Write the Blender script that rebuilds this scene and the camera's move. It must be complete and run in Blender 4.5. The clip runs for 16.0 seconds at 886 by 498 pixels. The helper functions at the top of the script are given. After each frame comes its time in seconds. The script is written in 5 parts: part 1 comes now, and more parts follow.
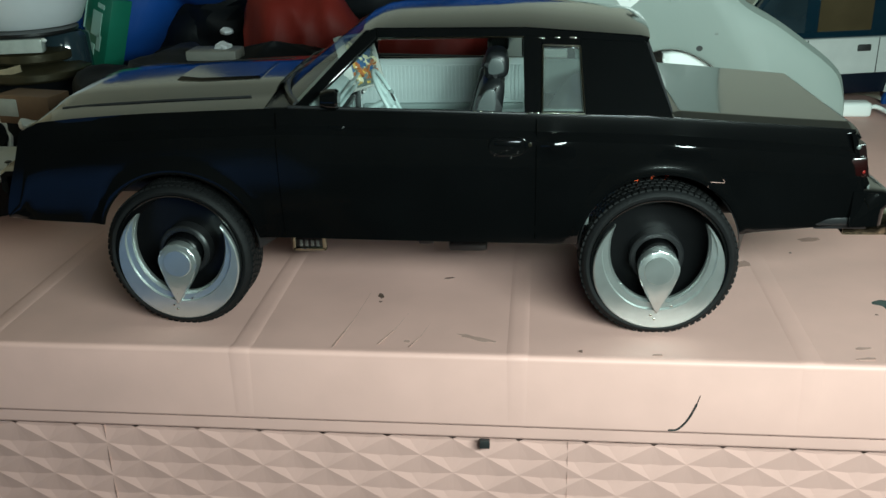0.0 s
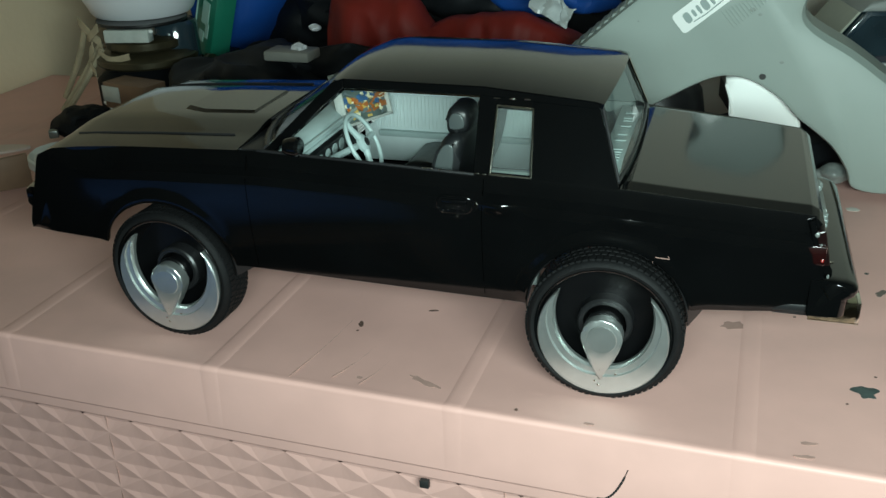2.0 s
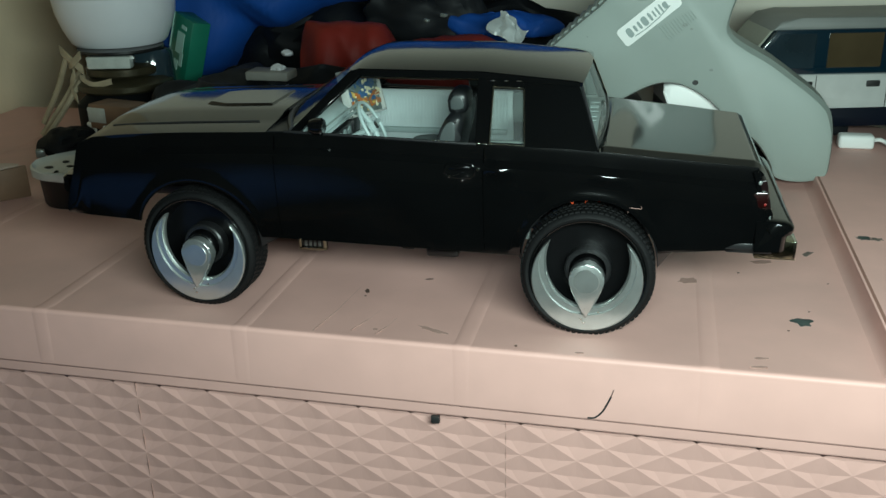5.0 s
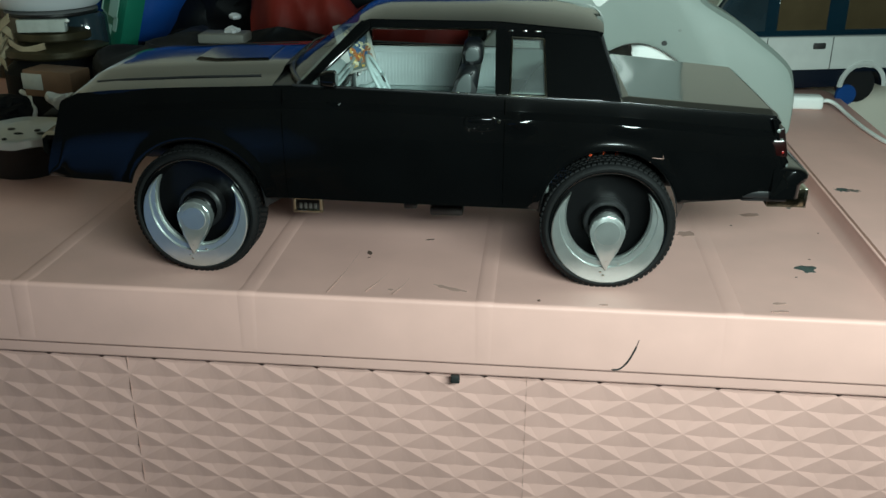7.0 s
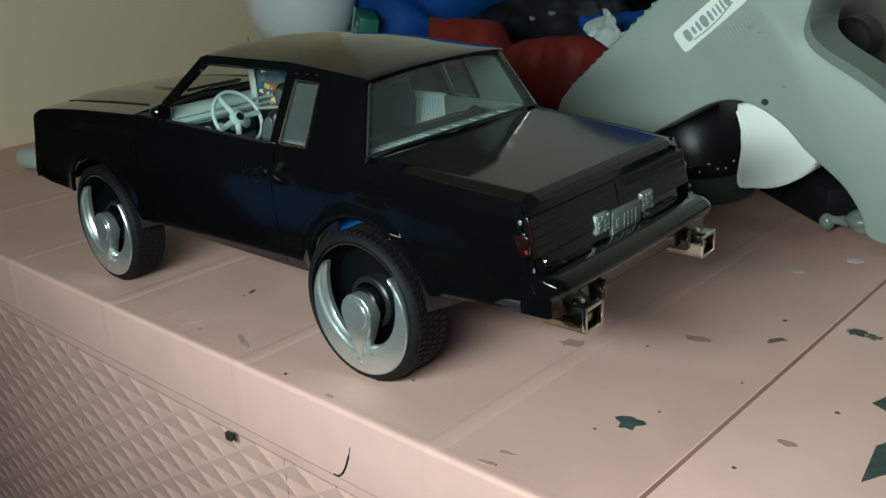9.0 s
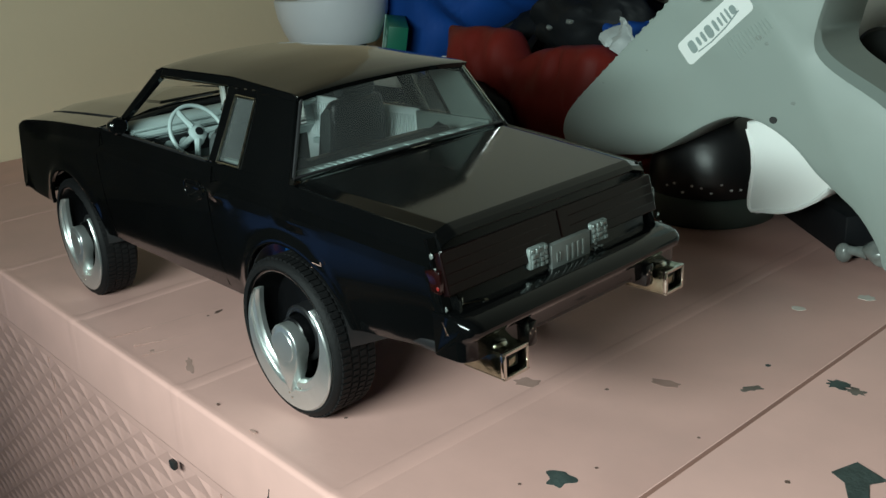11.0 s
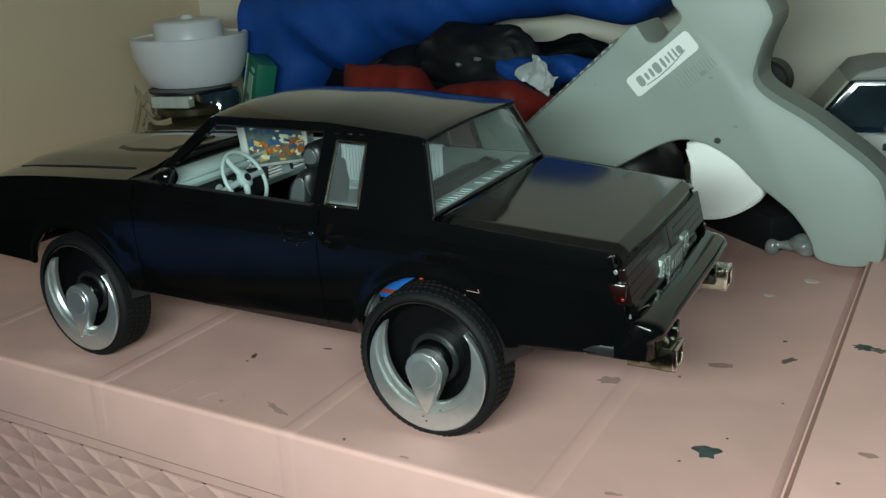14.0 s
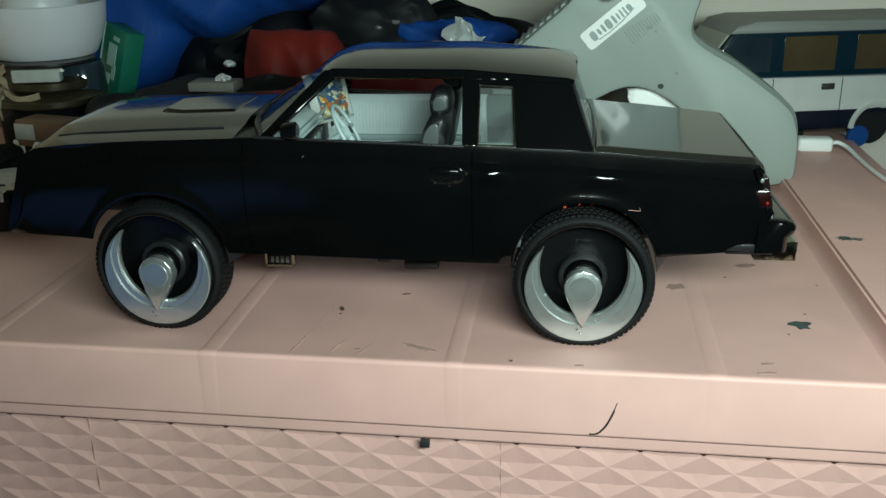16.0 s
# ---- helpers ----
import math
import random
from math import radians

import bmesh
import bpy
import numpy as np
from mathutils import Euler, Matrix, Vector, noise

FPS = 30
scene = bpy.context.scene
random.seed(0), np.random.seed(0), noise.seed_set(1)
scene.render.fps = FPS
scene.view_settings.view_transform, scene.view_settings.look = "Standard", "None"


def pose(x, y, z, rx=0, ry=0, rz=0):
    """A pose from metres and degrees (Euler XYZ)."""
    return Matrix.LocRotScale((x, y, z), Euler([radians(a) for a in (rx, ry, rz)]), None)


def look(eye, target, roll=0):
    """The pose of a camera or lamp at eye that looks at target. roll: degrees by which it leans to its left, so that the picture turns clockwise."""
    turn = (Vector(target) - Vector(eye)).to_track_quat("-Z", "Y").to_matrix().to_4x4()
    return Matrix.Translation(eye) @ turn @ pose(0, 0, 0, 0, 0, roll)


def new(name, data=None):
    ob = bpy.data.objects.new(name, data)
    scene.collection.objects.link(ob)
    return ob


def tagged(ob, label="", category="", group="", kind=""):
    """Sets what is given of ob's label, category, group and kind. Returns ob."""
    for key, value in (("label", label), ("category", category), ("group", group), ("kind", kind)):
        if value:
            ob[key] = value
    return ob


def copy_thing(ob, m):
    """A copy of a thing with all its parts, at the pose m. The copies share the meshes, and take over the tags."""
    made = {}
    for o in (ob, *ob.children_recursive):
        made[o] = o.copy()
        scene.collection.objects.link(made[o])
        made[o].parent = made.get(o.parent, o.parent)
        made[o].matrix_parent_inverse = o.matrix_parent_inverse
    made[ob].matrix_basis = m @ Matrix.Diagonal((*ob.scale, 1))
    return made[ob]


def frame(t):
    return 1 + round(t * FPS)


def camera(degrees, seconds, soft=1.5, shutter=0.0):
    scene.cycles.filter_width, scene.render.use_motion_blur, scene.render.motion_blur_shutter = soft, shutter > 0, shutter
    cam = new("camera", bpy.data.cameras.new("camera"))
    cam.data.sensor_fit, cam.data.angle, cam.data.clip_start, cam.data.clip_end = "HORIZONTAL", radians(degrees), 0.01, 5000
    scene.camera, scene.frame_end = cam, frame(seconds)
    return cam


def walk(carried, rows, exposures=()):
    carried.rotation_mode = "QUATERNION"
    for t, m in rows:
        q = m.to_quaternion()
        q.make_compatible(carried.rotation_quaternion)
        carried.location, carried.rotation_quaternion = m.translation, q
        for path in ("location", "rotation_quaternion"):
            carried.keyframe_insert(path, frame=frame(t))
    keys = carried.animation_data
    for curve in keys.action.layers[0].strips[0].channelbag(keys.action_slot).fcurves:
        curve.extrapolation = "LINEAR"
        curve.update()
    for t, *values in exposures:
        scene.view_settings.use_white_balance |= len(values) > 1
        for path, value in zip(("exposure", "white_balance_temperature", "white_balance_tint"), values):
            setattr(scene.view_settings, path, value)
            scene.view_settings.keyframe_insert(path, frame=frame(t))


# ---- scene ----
cam = camera(51.00, 16.0)
# seconds, place, then tilt, roll and heading in degrees
PATH = [
    (0, 0.06838, -0.18515, 0.10199, 67.83, 1.42, 6.17),
    (0.5, 0.08225, -0.18494, 0.10317, 68.60, 1.00, 8.37),
    (1, 0.09693, -0.18422, 0.10488, 69.17, 1.66, 11.86),
    (1.5, 0.10946, -0.17990, 0.11062, 67.58, 1.89, 15.43),
    (2, 0.12291, -0.16916, 0.12482, 64.88, 2.01, 19.24),
    (2.5, 0.13237, -0.15524, 0.13153, 64.45, 2.71, 20.97),
    (3, 0.13512, -0.15690, 0.12992, 63.53, 3.37, 23.06),
    (3.5, 0.15098, -0.16843, 0.12739, 64.33, 3.19, 24.28),
    (4, 0.14868, -0.18594, 0.12265, 67.31, 3.06, 21.93),
    (4.2, 0.14396, -0.19402, 0.12079, 67.72, 2.82, 20.65),
    (6.5, 0.06887, -0.22802, 0.11296, 68.11, -0.52, 3.52),
    (7, 0.07621, -0.22011, 0.10865, 67.12, -0.06, 5.85),
    (7.5, 0.13594, -0.17961, 0.10449, 68.20, 0.62, 19.79),
    (8, 0.18810, -0.15587, 0.09963, 68.89, 1.64, 33.03),
    (8.5, 0.22609, -0.13099, 0.10073, 69.62, 3.01, 39.75),
    (9, 0.24488, -0.11216, 0.10004, 70.24, 3.73, 43.78),
    (11.5, 0.25686, -0.07544, 0.09760, 70.90, 4.36, 49.83),
    (12, 0.25444, -0.07606, 0.09876, 71.24, 4.00, 48.75),
    (12.5, 0.24974, -0.08207, 0.10081, 71.49, 3.92, 47.54),
    (13, 0.24228, -0.09520, 0.10205, 71.34, 3.34, 44.29),
    (13.5, 0.22192, -0.12399, 0.10699, 71.52, 3.13, 38.31),
    (14, 0.19755, -0.14776, 0.10931, 71.40, 3.12, 30.41),
    (14.5, 0.17059, -0.16643, 0.10994, 71.14, 2.81, 24.31),
    (15, 0.14010, -0.18283, 0.11188, 70.47, 2.58, 19.48),
    (15.5, 0.11440, -0.19956, 0.11424, 70.09, 1.41, 12.50),
    (16, 0.09255, -0.20589, 0.10879, 69.47, 1.10, 8.24),
]
walk(cam, [(t, Matrix.Translation((x, y, z)) @ pose(0, 0, 0, 0, 0, h) @ pose(0, 0, 0, p) @ pose(0, 0, 0, 0, 0, -r)) for t, x, y, z, p, r, h in PATH],
     [(0, 0.20, 6500, 10), (1, 0.16, 6500, 10), (2, 0.12, 6500, 12), (3, 0.12, 6550, 14), (4, -0.05, 6550, 13), (6.5, 0.06, 6500, 10), (7, 0.05, 6500, 10), (8, -0.08, 6500, 10), (9, -0.10, 6500, 13), (11.5, 0.04, 6650, 17), (12.5, 0.10, 6650, 18), (13.5, -0.06, 6650, 18), (14.5, -0.13, 6650, 15), (15, -0.07, 6650, 14), (16, -0.01, 6600, 12)])

# ---- light: dark room, fixed lamp stretched along the walk for a moving phone torch ----
world = bpy.data.worlds.new("room_dark")
world.use_nodes = True
world.node_tree.nodes["Background"].inputs[0].default_value = (0.9, 0.95, 1.0, 1)
world.node_tree.nodes["Background"].inputs[1].default_value = 0.012
scene.world = world

torch_data = bpy.data.lights.new("torch_sweep", "AREA")
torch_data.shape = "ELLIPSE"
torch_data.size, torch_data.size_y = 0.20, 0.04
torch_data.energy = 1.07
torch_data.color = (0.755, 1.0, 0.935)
torch = new("torch_sweep", torch_data)
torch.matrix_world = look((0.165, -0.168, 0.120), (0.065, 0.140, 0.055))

# ---- materials ----
def material(name, color, rough=0.5, metal=0.0, var=0.0, var_scale=60.0, bump=0.0, bump_scale=400.0, coat=0.0,
             tint=None, tint_scale=18.0, tint_amount=0.0, spec=0.5, rough_var=0.0, coat_rough=0.04, coat_ior=1.5):
    """A surface with colour variation at two scales, fine relief and uneven gloss. Scales are per metre."""
    m = bpy.data.materials.new(name)
    m.use_nodes = True
    nt = m.node_tree
    b = nt.nodes["Principled BSDF"]
    b.inputs["Base Color"].default_value = (*color, 1)
    b.inputs["Roughness"].default_value = rough
    b.inputs["Metallic"].default_value = metal
    b.inputs["Specular IOR Level"].default_value = spec
    if coat:
        b.inputs["Coat Weight"].default_value = coat
        b.inputs["Coat Roughness"].default_value = coat_rough
        b.inputs["Coat IOR"].default_value = coat_ior
    co = nt.nodes.new("ShaderNodeTexCoord")
    last = None
    if var:
        n = nt.nodes.new("ShaderNodeTexNoise")
        n.inputs["Scale"].default_value, n.inputs["Detail"].default_value = var_scale, 6
        nt.links.new(co.outputs["Object"], n.inputs["Vector"])
        r = nt.nodes.new("ShaderNodeMapRange")
        r.inputs["From Min"].default_value, r.inputs["From Max"].default_value = 0.25, 0.75
        r.inputs["To Min"].default_value, r.inputs["To Max"].default_value = 1 - var, 1 + var
        nt.links.new(n.outputs["Fac"], r.inputs["Value"])
        mx = nt.nodes.new("ShaderNodeVectorMath")
        mx.operation = "SCALE"
        mx.inputs[0].default_value = color
        nt.links.new(r.outputs["Result"], mx.inputs["Scale"])
        last = mx.outputs["Vector"]
        if rough_var:
            rr = nt.nodes.new("ShaderNodeMapRange")
            rr.inputs["To Min"].default_value, rr.inputs["To Max"].default_value = max(0.0, rough - rough_var), rough + rough_var
            nt.links.new(n.outputs["Fac"], rr.inputs["Value"])
            nt.links.new(rr.outputs["Result"], b.inputs["Roughness"])
    if tint:
        n2 = nt.nodes.new("ShaderNodeTexNoise")
        n2.inputs["Scale"].default_value, n2.inputs["Detail"].default_value = tint_scale, 8
        nt.links.new(co.outputs["Object"], n2.inputs["Vector"])
        r2 = nt.nodes.new("ShaderNodeMapRange")
        r2.inputs["From Min"].default_value, r2.inputs["From Max"].default_value = 0.52, 0.72
        r2.inputs["To Max"].default_value = tint_amount
        nt.links.new(n2.outputs["Fac"], r2.inputs["Value"])
        mi = nt.nodes.new("ShaderNodeMix")
        mi.data_type = "RGBA"
        mi.inputs[6].default_value, mi.inputs[7].default_value = (*color, 1), (*tint, 1)
        if last is not None:
            nt.links.new(last, mi.inputs[6])
        nt.links.new(r2.outputs["Result"], mi.inputs[0])
        last = mi.outputs[2]
    if last is not None:
        nt.links.new(last, b.inputs["Base Color"])
    if bump:
        n3 = nt.nodes.new("ShaderNodeTexNoise")
        n3.inputs["Scale"].default_value, n3.inputs["Detail"].default_value = bump_scale, 5
        nt.links.new(co.outputs["Object"], n3.inputs["Vector"])
        bp = nt.nodes.new("ShaderNodeBump")
        bp.inputs["Strength"].default_value, bp.inputs["Distance"].default_value = bump, 0.0006
        nt.links.new(n3.outputs["Fac"], bp.inputs["Height"])
        nt.links.new(bp.outputs["Normal"], b.inputs["Normal"])
    return m


def glass(name, color=(1, 1, 1), rough=0.0, haze=0.0):
    """Thin clear plastic: mostly see-through, with a mirror sheen."""
    m = bpy.data.materials.new(name)
    m.use_nodes = True
    nt = m.node_tree
    for n in list(nt.nodes):
        nt.nodes.remove(n)
    out = nt.nodes.new("ShaderNodeOutputMaterial")
    tr = nt.nodes.new("ShaderNodeBsdfTransparent")
    tr.inputs[0].default_value = (*color, 1)
    gl = nt.nodes.new("ShaderNodeBsdfGlossy")
    gl.inputs["Roughness"].default_value = rough
    lw = nt.nodes.new("ShaderNodeLayerWeight")
    lw.inputs["Blend"].default_value = 0.5
    pw = nt.nodes.new("ShaderNodeMath")
    pw.operation = "POWER"
    pw.inputs[1].default_value = 5.0
    nt.links.new(lw.outputs["Facing"], pw.inputs[0])
    fr = nt.nodes.new("ShaderNodeMath")
    fr.operation = "MULTIPLY_ADD"
    fr.inputs[1].default_value, fr.inputs[2].default_value = 0.8, 0.045
    nt.links.new(pw.outputs[0], fr.inputs[0])
    mx = nt.nodes.new("ShaderNodeMixShader")
    nt.links.new(fr.outputs[0], mx.inputs[0])
    nt.links.new(tr.outputs[0], mx.inputs[1])
    nt.links.new(gl.outputs[0], mx.inputs[2])
    last = mx.outputs[0]
    # haze mixes an uneven share of pale diffuse into the glass
    if haze:
        df = nt.nodes.new("ShaderNodeBsdfDiffuse")
        df.inputs[0].default_value = (0.5, 0.55, 0.55, 1)
        nz = nt.nodes.new("ShaderNodeTexNoise")
        nz.inputs["Scale"].default_value = 90
        tc = nt.nodes.new("ShaderNodeTexCoord")
        nt.links.new(tc.outputs["Object"], nz.inputs["Vector"])
        mr = nt.nodes.new("ShaderNodeMapRange")
        mr.inputs["To Min"].default_value, mr.inputs["To Max"].default_value = haze * 0.5, haze * 1.5
        nt.links.new(nz.outputs["Fac"], mr.inputs["Value"])
        m2 = nt.nodes.new("ShaderNodeMixShader")
        nt.links.new(mr.outputs["Result"], m2.inputs[0])
        nt.links.new(last, m2.inputs[1])
        nt.links.new(df.outputs[0], m2.inputs[2])
        last = m2.outputs[0]
    nt.links.new(last, out.inputs[0])
    return m


PINK = material("pink_plastic", (0.70, 0.405, 0.36), 0.48, spec=0.35, var=0.08, var_scale=45, bump=0.04, bump_scale=700,
                tint=(0.45, 0.28, 0.255), tint_scale=11, tint_amount=0.42, rough_var=0.08)
PINK_DARK = material("pink_plastic_shadow", (0.30, 0.145, 0.115), 0.7, var=0.2)
GRIME = material("dark_grime", (0.045, 0.062, 0.058), 0.7, var=0.4, var_scale=300, bump=0.4, bump_scale=1200)
STAIN = material("grey_brown_stain", (0.36, 0.22, 0.19), 0.9, spec=0.1, var=0.25, var_scale=200)
GRIME_PALE = material("grey_brown_grime", (0.13, 0.105, 0.09), 0.8, var=0.4, var_scale=300, bump=0.3, bump_scale=1200)
SPECK = material("brown_speck", (0.13, 0.075, 0.06), 0.7, var=0.3, var_scale=300)
INK = material("black_ink", (0.02, 0.02, 0.02), 0.6, var=0.2)
GLUE = material("glue_drop", (0.75, 0.68, 0.62), 0.15, coat=0.6)
WALL = material("painted_wall", (0.84, 0.79, 0.68), 0.75, var=0.03, var_scale=8, bump=0.25, bump_scale=260,
                tint=(0.74, 0.67, 0.55), tint_scale=4, tint_amount=0.4)
FLOOR = material("dark_floor", (0.12, 0.09, 0.07), 0.6, var=0.2)
# Ochre-cream wall; weaker torchlight on this side is put into its darker tone.
WALL_W = material("ochre_wall_weak_light", (0.75, 0.60, 0.425), 0.75, var=0.03, var_scale=8, bump=0.25, bump_scale=260,
                  tint=(0.63, 0.47, 0.32), tint_scale=4, tint_amount=0.4)
REFLECTED_BLUE = material("reflected_blue", (0.10, 0.28, 0.88), 0.8, var=0.2, var_scale=20, bump=0.5, bump_scale=200)
BROWN_WOOD = material("brown_wood", (0.16, 0.09, 0.05), 0.5, var=0.2)
CEIL = material("ceiling_paint", (0.75, 0.74, 0.7), 0.8, var=0.03)
PAINT = material("gloss_black_paint", (0.0022, 0.0024, 0.0026), 0.15, coat=1.0, coat_rough=0.075, coat_ior=1.42, spec=0.08, var=0.2, bump=0.02, bump_scale=250)
BLACK = material("satin_black_plastic", (0.012, 0.012, 0.013), 0.35, var=0.3, bump=0.1)
RUBBER = material("tyre_rubber", (0.0035, 0.0035, 0.004), 0.7, spec=0.25, var=0.3, var_scale=300, bump=0.25, bump_scale=1500)
ALU = material("brushed_silver_plastic", (0.60, 0.63, 0.62), 0.30, metal=0.85, var=0.06, var_scale=260, bump=0.05, bump_scale=700, rough_var=0.06)
CHROME = material("worn_chrome", (0.72, 0.70, 0.62), 0.12, metal=1.0, var=0.15, var_scale=250, bump=0.12, bump_scale=500)
GOLD = material("brassy_chrome", (0.34, 0.33, 0.24), 0.16, metal=1.0, var=0.3, var_scale=300, bump=0.25, bump_scale=500)
GREY_IN = material("pale_grey_interior", (0.33, 0.42, 0.415), 0.45, var=0.06, var_scale=150, bump=0.1)
LINING = material("pale_grey_lining", (0.55, 0.64, 0.64), 0.45, var=0.06, var_scale=150, bump=0.1)
SEAT_SHEEN = material("grey_seat_sheen", (0.055, 0.065, 0.065), 0.3, var=0.2)
SEAT = material("black_seat_vinyl", (0.008, 0.009, 0.010), 0.38, var=0.2, bump=0.15)
TAIL = material("dark_red_lens", (0.006, 0.0015, 0.0015), 0.3, spec=0.3, coat=0.3, var=0.2)
TAIL_SIDE = material("deep_red_lens", (0.011, 0.002, 0.002), 0.2, coat=1.0, var=0.3, var_scale=400)
RED = material("red_lens", (0.22, 0.012, 0.01), 0.2, coat=0.5, var=0.15)
CLEAR_LAMP = material("silver_clear_lamp", (0.22, 0.26, 0.25), 0.25, metal=0.2, var=0.2, var_scale=500, bump=0.5, bump_scale=900)
PLATE = material("silver_plate", (0.20, 0.22, 0.21), 0.35, metal=0.4, var=0.1, var_scale=200)
ORANGE_RED = material("orange_red_paint", (0.75, 0.08, 0.02), 0.4, var=0.1)
ARCH_BLUE = material("arch_blue", (0.03, 0.27, 0.95), 0.4, var=0.1)
GUN = material("grey_green_plastic", (0.285, 0.335, 0.312), 0.5, var=0.04, var_scale=25, bump=0.05, bump_scale=700,
               tint=(0.25, 0.28, 0.25), tint_scale=30, tint_amount=0.35, rough_var=0.06)
GUN_DARK = material("grey_plastic_shadow_print", (0.26, 0.32, 0.31), 0.5, var=0.1)
LABEL = material("white_paper_label", (0.80, 0.82, 0.80), 0.35, var=0.03)
WHITE = material("white_plastic", (0.85, 0.87, 0.85), 0.45, var=0.03, bump=0.08)
MILKY = material("milky_white_plastic", (0.66, 0.67, 0.70), 0.35, var=0.04, var_scale=60, bump=0.06)
BLUE_BAG = material("blue_plastic_sheet", (0.006, 0.062, 0.29), 0.62, spec=0.25, var=0.25, var_scale=30, bump=0.25, bump_scale=120)
BLACK_BAG = material("black_plastic_sheet", (0.008, 0.009, 0.011), 0.6, spec=0.2, var=0.3, bump=0.3, bump_scale=120)
RED_PL = material("dark_red_plastic", (0.15, 0.012, 0.008), 0.6, spec=0.25, var=0.2, var_scale=50, bump=0.15, bump_scale=200)
GREEN = material("green_card", (0.01, 0.16, 0.10), 0.35, var=0.12, var_scale=80)
GREEN_PRINT_SHINE = material("pale_green_print_shine", (0.35, 0.55, 0.48), 0.5, var=0.1)
BRASS = material("dull_brass", (0.065, 0.055, 0.032), 0.3, metal=0.5, var=0.3, var_scale=120, bump=0.2)
BROWN = material("brown_card", (0.20, 0.115, 0.07), 0.6, var=0.2, var_scale=80)
SUV_BLUE = material("dark_blue_paint", (0.004, 0.018, 0.030), 0.15, coat=0.8, var=0.1)
SUV_SILVER = material("silver_white_paint", (0.62, 0.64, 0.62), 0.35, var=0.06, var_scale=120, metal=0.2)
SUV_GREY = material("grey_roof_plastic", (0.20, 0.21, 0.20), 0.5, var=0.1)
SUV_GLASS = material("smoked_glass", (0.02, 0.035, 0.045), 0.08, coat=0.8, var=0.5, var_scale=30)
AMBER_GLASS = material("brown_smoked_glass", (0.065, 0.048, 0.026), 0.12, coat=0.8, var=0.3, var_scale=40)
GLASS = glass("clear_car_glass", (0.96, 0.98, 0.97), 0.03)
HAZY_GLASS = glass("hazy_car_glass", (0.95, 0.97, 0.96), 0.04, 0.05)
FILMY_GLASS = glass("filmy_car_glass", (0.96, 0.98, 0.97), 0.03, 0.045)
ACRYLIC = material("clear_acrylic", (0.45, 0.48, 0.45), 0.1, var=0.1, var_scale=300, coat=0.5, bump=0.4, bump_scale=300)

# ---- mesh helpers; lengths in millimetres ----
MM = 0.001


def mesh_of(name, bm, mat, smooth=40):
    bmesh.ops.recalc_face_normals(bm, faces=bm.faces)
    bmesh.ops.scale(bm, vec=(MM, MM, MM), verts=bm.verts)
    me = bpy.data.meshes.new(name)
    bm.to_mesh(me)
    bm.free()
    for m in mat if isinstance(mat, (list, tuple)) else [mat]:
        me.materials.append(m)
    if smooth:
        me.polygons.foreach_set("use_smooth", [True] * len(me.polygons))
        me.set_sharp_from_angle(angle=radians(smooth))
    return me


def part(name, bm, mat, parent, label="", smooth=40):
    """Links bm as one mesh under a thing or a part."""
    ob = new(name, mesh_of(name, bm, mat, smooth))
    ob.parent = parent
    return tagged(ob, label)


def thing(name, label, category, x=0, y=0, z=0, rz=0, group="", kind=""):
    ob = new(name)
    ob.empty_display_size = 0.01
    ob.matrix_world = pose(x * MM, y * MM, z * MM, 0, 0, rz)
    return tagged(ob, label, category, group, kind)


def solid(name, bm, mat, label, category, x=0, y=0, z=0, rz=0, group="", kind="", smooth=40):
    ob = new(name, mesh_of(name, bm, mat, smooth))
    ob.matrix_world = pose(x * MM, y * MM, z * MM, 0, 0, rz)
    return tagged(ob, label, category, group, kind)


def box(bm, x0, x1, y0, y1, z0, z1, bev=0.0, seg=2, m=None):
    vs = [bm.verts.new((x, y, z)) for x in (x0, x1) for y in (y0, y1) for z in (z0, z1)]
    fs = [bm.faces.new([vs[i] for i in q]) for q in ((0, 1, 3, 2), (4, 6, 7, 5), (0, 4, 5, 1), (2, 3, 7, 6), (0, 2, 6, 4), (1, 5, 7, 3))]
    if m is not None:
        bmesh.ops.transform(bm, matrix=m, verts=vs)
    if bev:
        es = list({e for f in fs for e in f.edges})
        bmesh.ops.bevel(bm, geom=es, offset=bev, segments=seg, affect="EDGES", profile=0.5)
    return bm


def lathe(bm, prof, n=48, axis="Z", at=(0, 0, 0), caps=True):
    """A turned body; prof holds (radius, height) pairs."""
    rings = []
    for r, h in prof:
        ring = []
        for i in range(n):
            a = 2 * math.pi * i / n
            p = (r * math.cos(a), r * math.sin(a), h)
            p = {"Z": p, "Y": (p[0], p[2], p[1]), "X": (p[2], p[0], p[1])}[axis]
            ring.append(bm.verts.new((p[0] + at[0], p[1] + at[1], p[2] + at[2])))
        rings.append(ring)
    for a, b in zip(rings, rings[1:]):
        for i in range(n):
            bm.faces.new((a[i], a[(i + 1) % n], b[(i + 1) % n], b[i]))
    if caps:
        for ring in (rings[0], rings[-1]):
            bm.faces.new(ring)
    return bm


def grid(bm, pts, close_u=False):
    """A sheet through rows of points."""
    vs = [[bm.verts.new(p) for p in row] for row in pts]
    for a, b in zip(vs, vs[1:]):
        for i in range(len(a) - 1):
            bm.faces.new((a[i], a[i + 1], b[i + 1], b[i]))
        if close_u:
            bm.faces.new((a[-1], a[0], b[0], b[-1]))
    return vs


def thicken(bm, t):
    """Gives a sheet a thickness."""
    bmesh.ops.recalc_face_normals(bm, faces=bm.faces)
    bmesh.ops.solidify(bm, geom=list(bm.faces), thickness=t)
    return bm


